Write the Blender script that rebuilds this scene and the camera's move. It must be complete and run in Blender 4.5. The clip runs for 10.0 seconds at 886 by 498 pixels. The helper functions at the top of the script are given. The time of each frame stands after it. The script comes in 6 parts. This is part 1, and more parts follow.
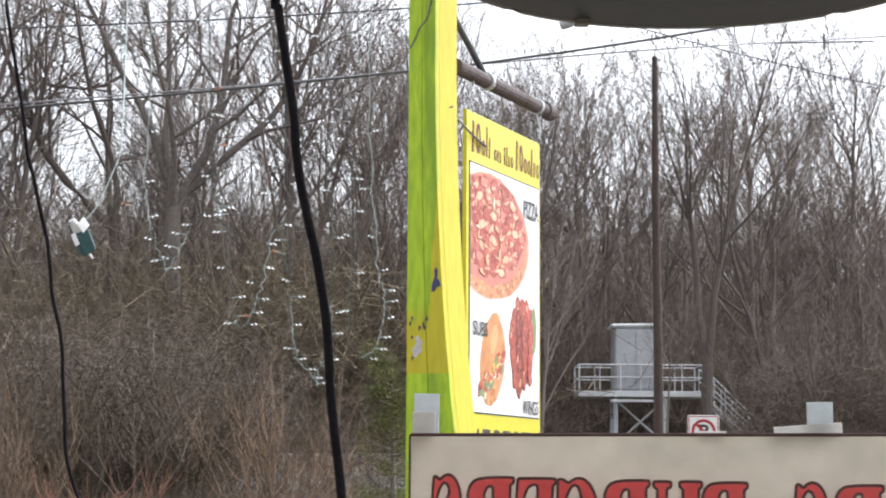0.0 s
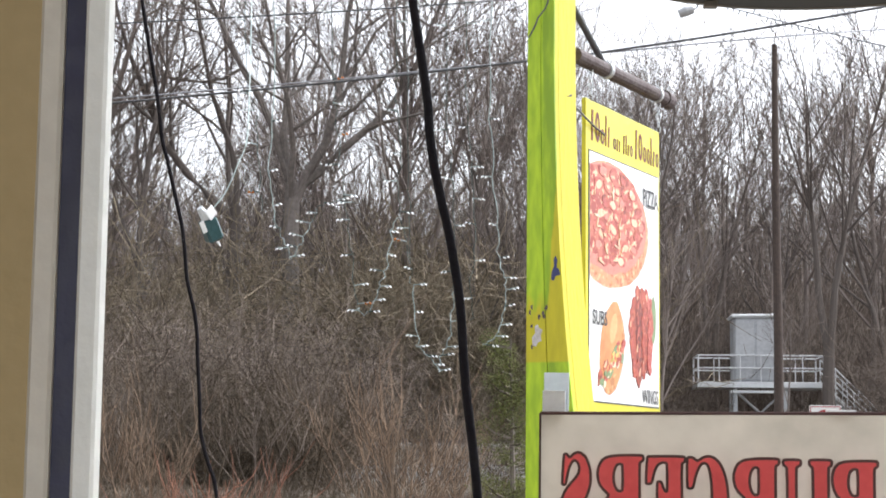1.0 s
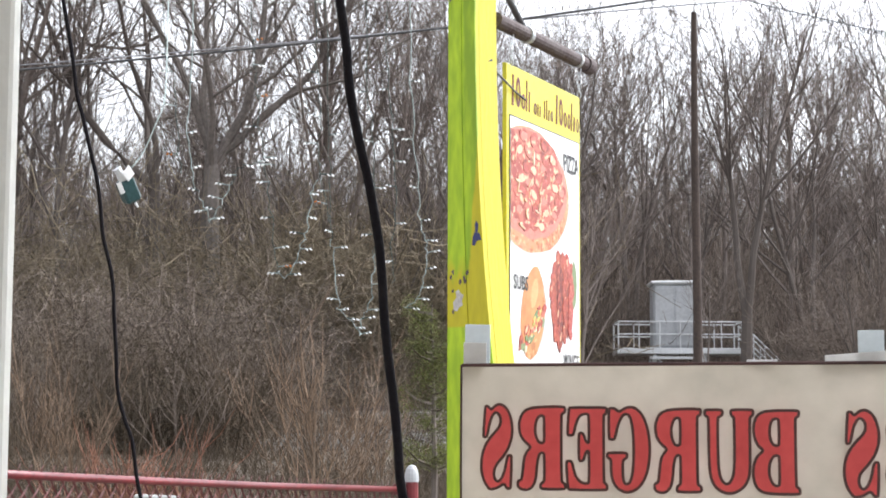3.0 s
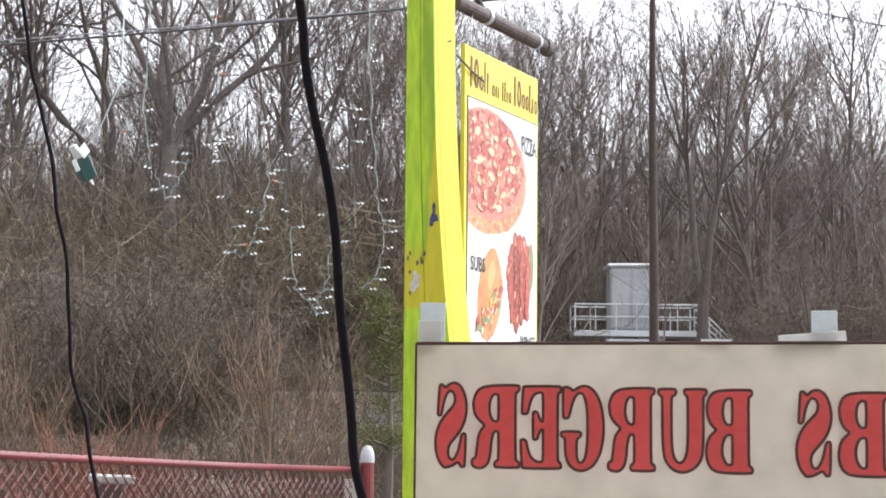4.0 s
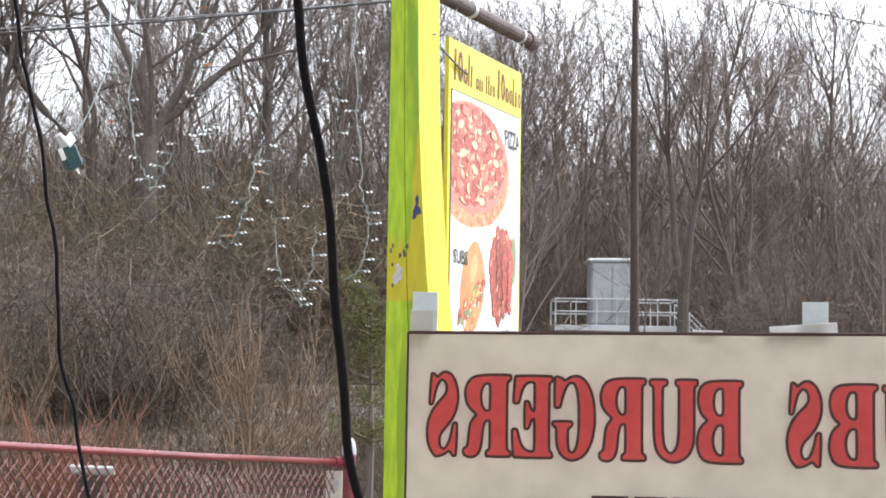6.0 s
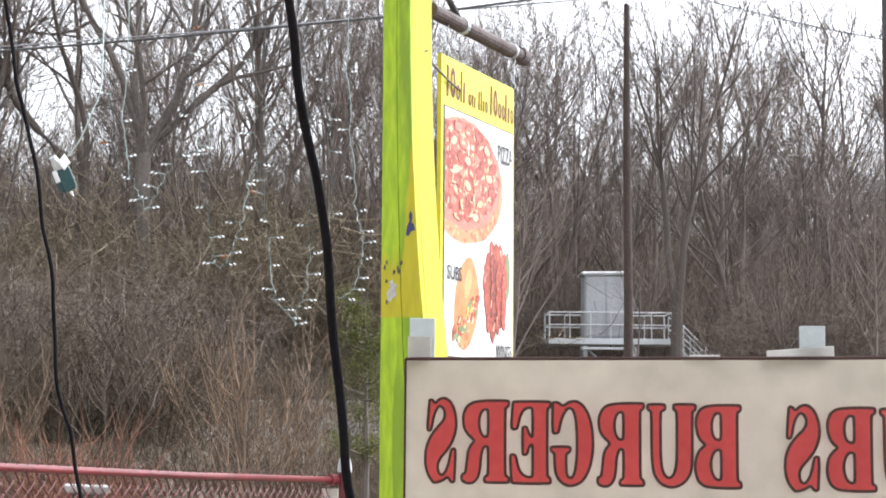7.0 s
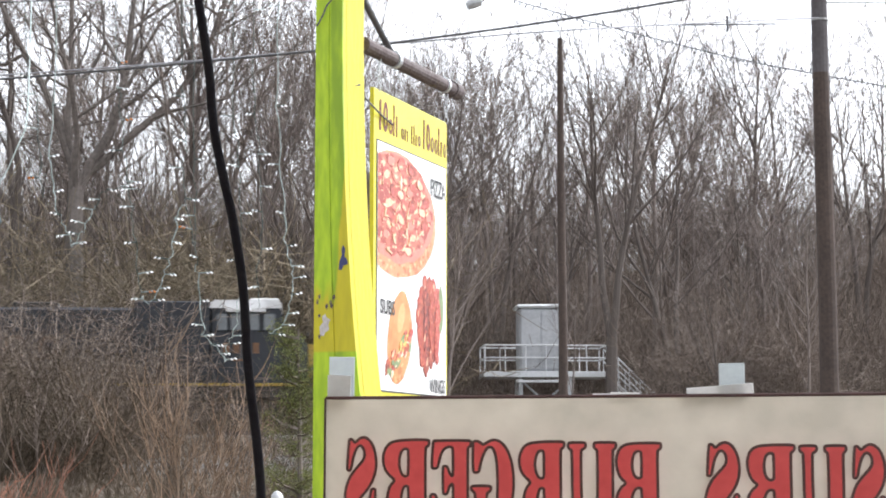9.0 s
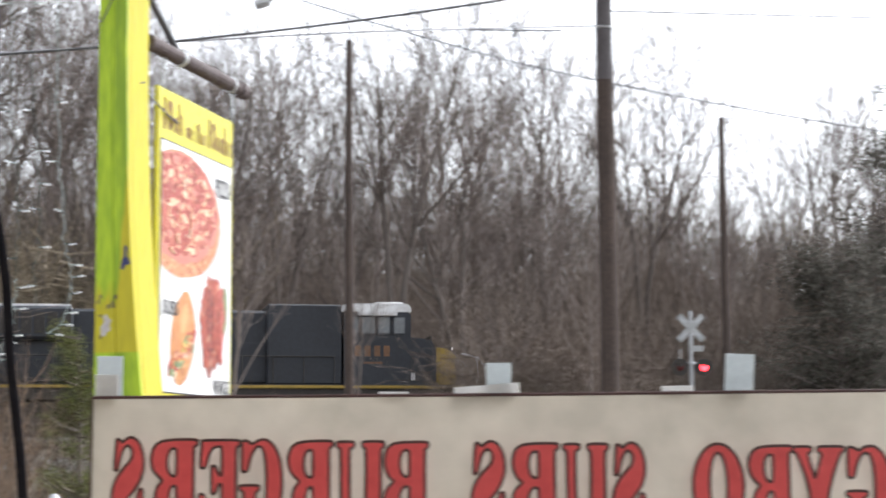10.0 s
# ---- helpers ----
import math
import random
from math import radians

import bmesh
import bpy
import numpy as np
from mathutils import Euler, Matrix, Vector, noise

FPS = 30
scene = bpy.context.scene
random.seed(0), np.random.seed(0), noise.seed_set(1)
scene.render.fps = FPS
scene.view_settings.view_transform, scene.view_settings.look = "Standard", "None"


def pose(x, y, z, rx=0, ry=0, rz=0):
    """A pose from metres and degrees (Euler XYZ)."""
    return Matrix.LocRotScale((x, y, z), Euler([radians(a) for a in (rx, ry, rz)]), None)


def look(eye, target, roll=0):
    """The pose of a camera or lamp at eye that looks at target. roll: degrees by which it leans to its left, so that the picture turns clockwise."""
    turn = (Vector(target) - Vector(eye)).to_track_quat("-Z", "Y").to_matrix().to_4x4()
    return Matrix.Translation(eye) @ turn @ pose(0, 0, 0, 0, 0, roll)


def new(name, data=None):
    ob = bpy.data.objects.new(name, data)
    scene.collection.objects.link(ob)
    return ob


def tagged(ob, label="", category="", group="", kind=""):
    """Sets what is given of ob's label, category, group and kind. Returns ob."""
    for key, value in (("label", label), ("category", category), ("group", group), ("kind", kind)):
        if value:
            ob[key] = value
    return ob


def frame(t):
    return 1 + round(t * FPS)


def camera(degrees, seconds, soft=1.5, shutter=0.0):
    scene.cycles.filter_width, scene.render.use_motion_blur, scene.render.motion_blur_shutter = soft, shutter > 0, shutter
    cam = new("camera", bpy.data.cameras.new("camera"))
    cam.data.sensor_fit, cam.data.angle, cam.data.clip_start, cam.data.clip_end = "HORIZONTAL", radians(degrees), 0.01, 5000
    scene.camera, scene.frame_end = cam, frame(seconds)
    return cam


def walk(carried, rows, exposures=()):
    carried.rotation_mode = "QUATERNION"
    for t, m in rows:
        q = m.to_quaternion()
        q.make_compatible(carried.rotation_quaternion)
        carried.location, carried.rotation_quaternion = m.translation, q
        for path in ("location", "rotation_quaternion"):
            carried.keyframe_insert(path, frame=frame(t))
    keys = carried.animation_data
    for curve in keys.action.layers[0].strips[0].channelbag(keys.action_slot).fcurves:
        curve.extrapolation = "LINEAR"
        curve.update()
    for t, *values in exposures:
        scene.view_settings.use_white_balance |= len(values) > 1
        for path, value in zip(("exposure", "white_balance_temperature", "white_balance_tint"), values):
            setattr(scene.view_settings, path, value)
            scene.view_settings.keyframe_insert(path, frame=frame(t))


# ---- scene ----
from mathutils import geometry

cam = camera(27.53, 10.0, 1.8, 0.3)
PATH = [
    (0, (0.0117, 0.0050, 1.6213), (0.2423, 9.9181, 2.9161), 0.31),
    (0.2, (0.0077, 0.0042, 1.6183), (0.0829, 9.9202, 2.9090), 0.36),
    (0.5, (0.0015, 0.0031, 1.6138), (-0.2613, 9.9172, 2.8955), 0.47),
    (1, (-0.0006, -0.0210, 1.6085), (-0.4171, 9.8932, 2.8470), 0.63),
    (1.5, (-0.0008, -0.0158, 1.6045), (-0.1719, 9.9108, 2.8015), 0.24),
    (2, (-0.0020, -0.0110, 1.5994), (-0.0767, 9.9231, 2.7433), -0.05),
    (3.3, (0.0005, 0.0033, 1.5931), (0.0784, 9.9498, 2.6230), 0.33),
    (3.5, (0.0008, 0.0042, 1.5920), (0.1295, 9.9531, 2.5932), 0.39),
    (4, (0.0019, 0.0036, 1.5916), (0.2575, 9.9536, 2.5571), 0.46),
    (4.5, (-0.0010, 0.0024, 1.5858), (0.2741, 9.9548, 2.5206), 0.76),
    (5, (-0.0074, 0.0001, 1.5847), (0.2907, 9.9531, 2.5060), 1.29),
    (5.5, (-0.0080, 0.0022, 1.5845), (0.3138, 9.9540, 2.5110), 1.13),
    (7, (-0.0131, -0.0023, 1.5983), (0.3851, 9.9385, 2.6087), 0.35),
    (7.5, (-0.0118, 0.0050, 1.6009), (0.3696, 9.9349, 2.7194), 0.27),
    (8, (-0.0058, 0.0018, 1.6003), (0.3941, 9.9270, 2.7544), 0.13),
    (8.5, (-0.0037, 0.0035, 1.6044), (0.5446, 9.9190, 2.7802), -0.17),
    (9, (0.0025, 0.0062, 1.6039), (0.7551, 9.9062, 2.7977), -0.06),
    (9.5, (0.0097, 0.0098, 1.6010), (1.0556, 9.8834, 2.7920), -0.10),
    (9.8, (0.0179, 0.0161, 1.6037), (1.4899, 9.8348, 2.7983), -0.24),
    (10, (0.0173, -0.0036, 1.6016), (1.9301, 9.7384, 2.7998), -0.34),
]
walk(cam, [(t, look(eye, target, roll)) for t, eye, target, roll in PATH], [(0, 1.30, 6200, 10), (0.6, 1.43, 6200, 10), (2, 1.49, 6200, 10), (5.5, 1.52, 6200, 10), (7.5, 1.63, 6200, 10), (9.2, 1.52, 6200, 10), (10, 1.36, 6200, 10)])

# world, light and exposure
world = bpy.data.worlds.new("overcast_sky")
scene.world = world
world.use_nodes = True
wn, wl = world.node_tree.nodes, world.node_tree.links
wn.clear()
sky = wn.new("ShaderNodeTexSky")
sky.sky_type, sky.sun_disc = "NISHITA", False
sky.sun_elevation, sky.sun_rotation = radians(52), radians(69)
sky.dust_density, sky.air_density = 4.0, 1.0
hue = wn.new("ShaderNodeHueSaturation")
hue.inputs["Saturation"].default_value = 0.12
back = wn.new("ShaderNodeBackground")
back.inputs["Strength"].default_value = 0.15
wout = wn.new("ShaderNodeOutputWorld")
wl.new(sky.outputs[0], hue.inputs["Color"])
wl.new(hue.outputs[0], back.inputs["Color"])
wl.new(back.outputs[0], wout.inputs["Surface"])

sun_data = bpy.data.lights.new("sun", "SUN")
sun_data.energy, sun_data.angle, sun_data.color = 0.55, radians(30), (1.0, 0.97, 0.93)
sun = new("sun", sun_data)
sun.rotation_euler = look((8, 3, 11), (0, 0, 0)).to_euler()


# unseen area lamp added behind the camera to brighten window frame and banner
rear_data = bpy.data.lights.new("rear_fill_light", "AREA")
rear_data.shape, rear_data.size, rear_data.size_y, rear_data.energy = "RECTANGLE", 4.0, 1.5, 26
rear = new("rear_fill_light", rear_data)
rear.matrix_basis = look((0.5, -3.24, 1.65), (0.5, 0, 1.65))


# ---- materials ----
def nodes_of(name):
    m = bpy.data.materials.new(name)
    m.use_nodes = True
    return m, m.node_tree.nodes, m.node_tree.links


def paint(name, color, color2=None, rough=0.7, metal=0.0, scale=8.0, fine=60.0, bump=0.15, per="", mix=0.5, transmit=0.0):
    """A surface with two scales of variation between two colours, and a fine relief. per: object or island, for variation piece by piece."""
    m, n, l = nodes_of(name)
    b = n["Principled BSDF"]
    color2 = color2 or tuple(c * 0.72 for c in color)
    co = n.new("ShaderNodeTexCoord")
    big, small = n.new("ShaderNodeTexNoise"), n.new("ShaderNodeTexNoise")
    big.inputs["Scale"].default_value, small.inputs["Scale"].default_value = scale, fine
    big.inputs["Detail"].default_value = small.inputs["Detail"].default_value = 5.0
    l.new(co.outputs["Object"], big.inputs["Vector"])
    l.new(co.outputs["Object"], small.inputs["Vector"])
    add = n.new("ShaderNodeMath")
    add.operation = "ADD"
    l.new(big.outputs["Fac"], add.inputs[0])
    l.new(small.outputs["Fac"], add.inputs[1])
    span = n.new("ShaderNodeMapRange")
    span.inputs["From Min"].default_value, span.inputs["From Max"].default_value = 0.75, 1.25
    fac = add
    if per:
        src = n.new("ShaderNodeObjectInfo" if per == "object" else "ShaderNodeNewGeometry")
        out = src.outputs["Random"] if per == "object" else src.outputs["Random Per Island"]
        more = n.new("ShaderNodeMath")
        more.operation = "MULTIPLY_ADD"
        more.inputs[1].default_value, more.inputs[2].default_value = 0.8, -0.4
        l.new(out, more.inputs[0])
        fac = n.new("ShaderNodeMath")
        fac.operation = "ADD"
        l.new(add.outputs[0], fac.inputs[0])
        l.new(more.outputs[0], fac.inputs[1])
    l.new(fac.outputs[0], span.inputs["Value"])
    mixer = n.new("ShaderNodeMix")
    mixer.data_type = "RGBA"
    mixer.inputs[6].default_value, mixer.inputs[7].default_value = (*color, 1), (*color2, 1)
    l.new(span.outputs[0], mixer.inputs[0])
    l.new(mixer.outputs[2], b.inputs["Base Color"])
    b.inputs["Roughness"].default_value, b.inputs["Metallic"].default_value = rough, metal
    if bump:
        bn = n.new("ShaderNodeBump")
        bn.inputs["Strength"].default_value, bn.inputs["Distance"].default_value = bump, 0.01
        l.new(small.outputs["Fac"], bn.inputs["Height"])
        l.new(bn.outputs[0], b.inputs["Normal"])
    if transmit:
        out = [x for x in n if x.type == "OUTPUT_MATERIAL"][0]
        tr, mx = n.new("ShaderNodeBsdfTranslucent"), n.new("ShaderNodeMixShader")
        l.new(mixer.outputs[2], tr.inputs["Color"])
        mx.inputs[0].default_value = transmit
        l.new(b.outputs[0], mx.inputs[1])
        l.new(tr.outputs[0], mx.inputs[2])
        l.new(mx.outputs[0], out.inputs["Surface"])
    return m


def glow(name, color, strength):
    m, n, l = nodes_of(name)
    b = n["Principled BSDF"]
    b.inputs["Base Color"].default_value = (*color, 1)
    b.inputs["Emission Color"].default_value = (*color, 1)
    b.inputs["Emission Strength"].default_value = strength
    return m


def post_paint():
    """Lime paint over yellow with ragged borders, chips down to blue and to white primer, and long drips."""
    m, n, l = nodes_of("lime_and_yellow_paint")
    b = n["Principled BSDF"]
    co, sep = n.new("ShaderNodeTexCoord"), n.new("ShaderNodeSeparateXYZ")
    l.new(co.outputs["Object"], sep.inputs[0])
    noise_a, noise_b = n.new("ShaderNodeTexNoise"), n.new("ShaderNodeTexNoise")
    noise_a.inputs["Scale"].default_value, noise_b.inputs["Scale"].default_value = 3.0, 28.0
    noise_a.inputs["Detail"].default_value = noise_b.inputs["Detail"].default_value = 6.0
    stretch = n.new("ShaderNodeMapping")
    stretch.inputs["Scale"].default_value = (1, 1, 0.22)
    l.new(co.outputs["Object"], stretch.inputs[0])
    l.new(stretch.outputs[0], noise_a.inputs["Vector"])
    l.new(stretch.outputs[0], noise_b.inputs["Vector"])

    def calc(op, a, c):
        x = n.new("ShaderNodeMath")
        x.operation = op
        for i, v in enumerate((a, c)):
            if isinstance(v, (int, float)):
                x.inputs[i].default_value = v
            else:
                l.new(v, x.inputs[i])
        return x.outputs[0]

    def ramp(v, lo, hi):
        x = n.new("ShaderNodeMapRange")
        x.inputs["From Min"].default_value, x.inputs["From Max"].default_value = lo, hi
        l.new(v, x.inputs["Value"])
        return x.outputs[0]

    def blend(f, a, c):
        x = n.new("ShaderNodeMix")
        x.data_type = "RGBA"
        l.new(f, x.inputs[0])
        for i, v in ((6, a), (7, c)):
            if isinstance(v, tuple):
                x.inputs[i].default_value = (*v, 1)
            else:
                l.new(v, x.inputs[i])
        return x.outputs[2]

    wob = calc("MULTIPLY", calc("SUBTRACT", noise_a.outputs["Fac"], 0.5), 0.12)
    across = calc("ADD", sep.outputs["X"], wob)
    height = calc("ADD", sep.outputs["Z"], calc("MULTIPLY", calc("SUBTRACT", noise_b.outputs["Fac"], 0.5), 0.35))
    # the lime coat reaches down to 2.55 m on the front board, and again covers the foot below 2.2 m
    edge = calc("ADD", calc("MULTIPLY", calc("SUBTRACT", height, 3.0), 0.10), 0.165)
    front = ramp(calc("SUBTRACT", edge, across), -0.004, 0.004)
    upper = ramp(height, 2.50, 2.62)
    lower = ramp(calc("SUBTRACT", 2.24, sep.outputs["Z"]), -0.006, 0.006)
    facing = ramp(calc("SUBTRACT", 0.02, sep.outputs["Y"]), -0.004, 0.004)
    lime_on = calc("MULTIPLY", facing, calc("MAXIMUM", calc("MULTIPLY", front, upper), lower))
    mott = ramp(noise_b.outputs["Fac"], 0.35, 0.65)
    noise_c = n.new("ShaderNodeTexNoise")
    noise_c.inputs["Scale"].default_value, noise_c.inputs["Detail"].default_value = 7.0, 8.0
    l.new(stretch.outputs[0], noise_c.inputs["Vector"])
    seam = ramp(calc("ADD", sep.outputs["X"], calc("MULTIPLY", calc("SUBTRACT", noise_c.outputs["Fac"], 0.5), 0.16)), 0.085, 0.10)
    lime = blend(mott, (0.46, 0.63, 0.018), (0.31, 0.47, 0.012))
    lime = blend(calc("MULTIPLY", seam, ramp(noise_c.outputs["Fac"], 0.38, 0.56)), lime, (0.235, 0.37, 0.012))
    yellow = blend(mott, (0.56, 0.49, 0.013), (0.48, 0.42, 0.01))
    l.new(blend(lime_on, yellow, lime), b.inputs["Base Color"])
    b.inputs["Roughness"].default_value = 0.55
    bn = n.new("ShaderNodeBump")
    bn.inputs["Strength"].default_value, bn.inputs["Distance"].default_value = 0.3, 0.01
    l.new(noise_b.outputs["Fac"], bn.inputs["Height"])
    l.new(bn.outputs[0], b.inputs["Normal"])
    return m


def topping_print(name, base, spots, flecks, scale):
    """A printed food photograph: rounded slices, melted flecks and a darker grain."""
    m, n, l = nodes_of(name)
    b = n["Principled BSDF"]
    co = n.new("ShaderNodeTexCoord")
    vor, noi = n.new("ShaderNodeTexVoronoi"), n.new("ShaderNodeTexNoise")
    vor.inputs["Scale"].default_value, noi.inputs["Scale"].default_value = scale, scale * 1.7
    noi.inputs["Detail"].default_value = 6.0
    l.new(co.outputs["Object"], vor.inputs["Vector"])
    l.new(co.outputs["Object"], noi.inputs["Vector"])
    last = None
    for source, lo, hi, color in ((vor.outputs["Distance"], 0.50, 0.38, spots), (noi.outputs["Fac"], 0.55, 0.60, flecks)):
        r = n.new("ShaderNodeMapRange")
        r.inputs["From Min"].default_value, r.inputs["From Max"].default_value = lo, hi
        l.new(source, r.inputs["Value"])
        x = n.new("ShaderNodeMix")
        x.data_type = "RGBA"
        l.new(r.outputs[0], x.inputs[0])
        if last:
            l.new(last, x.inputs[6])
        else:
            x.inputs[6].default_value = (*base, 1)
        x.inputs[7].default_value = (*color, 1)
        last = x.outputs[2]
    l.new(last, b.inputs["Base Color"])
    b.inputs["Roughness"].default_value = 0.45
    return m


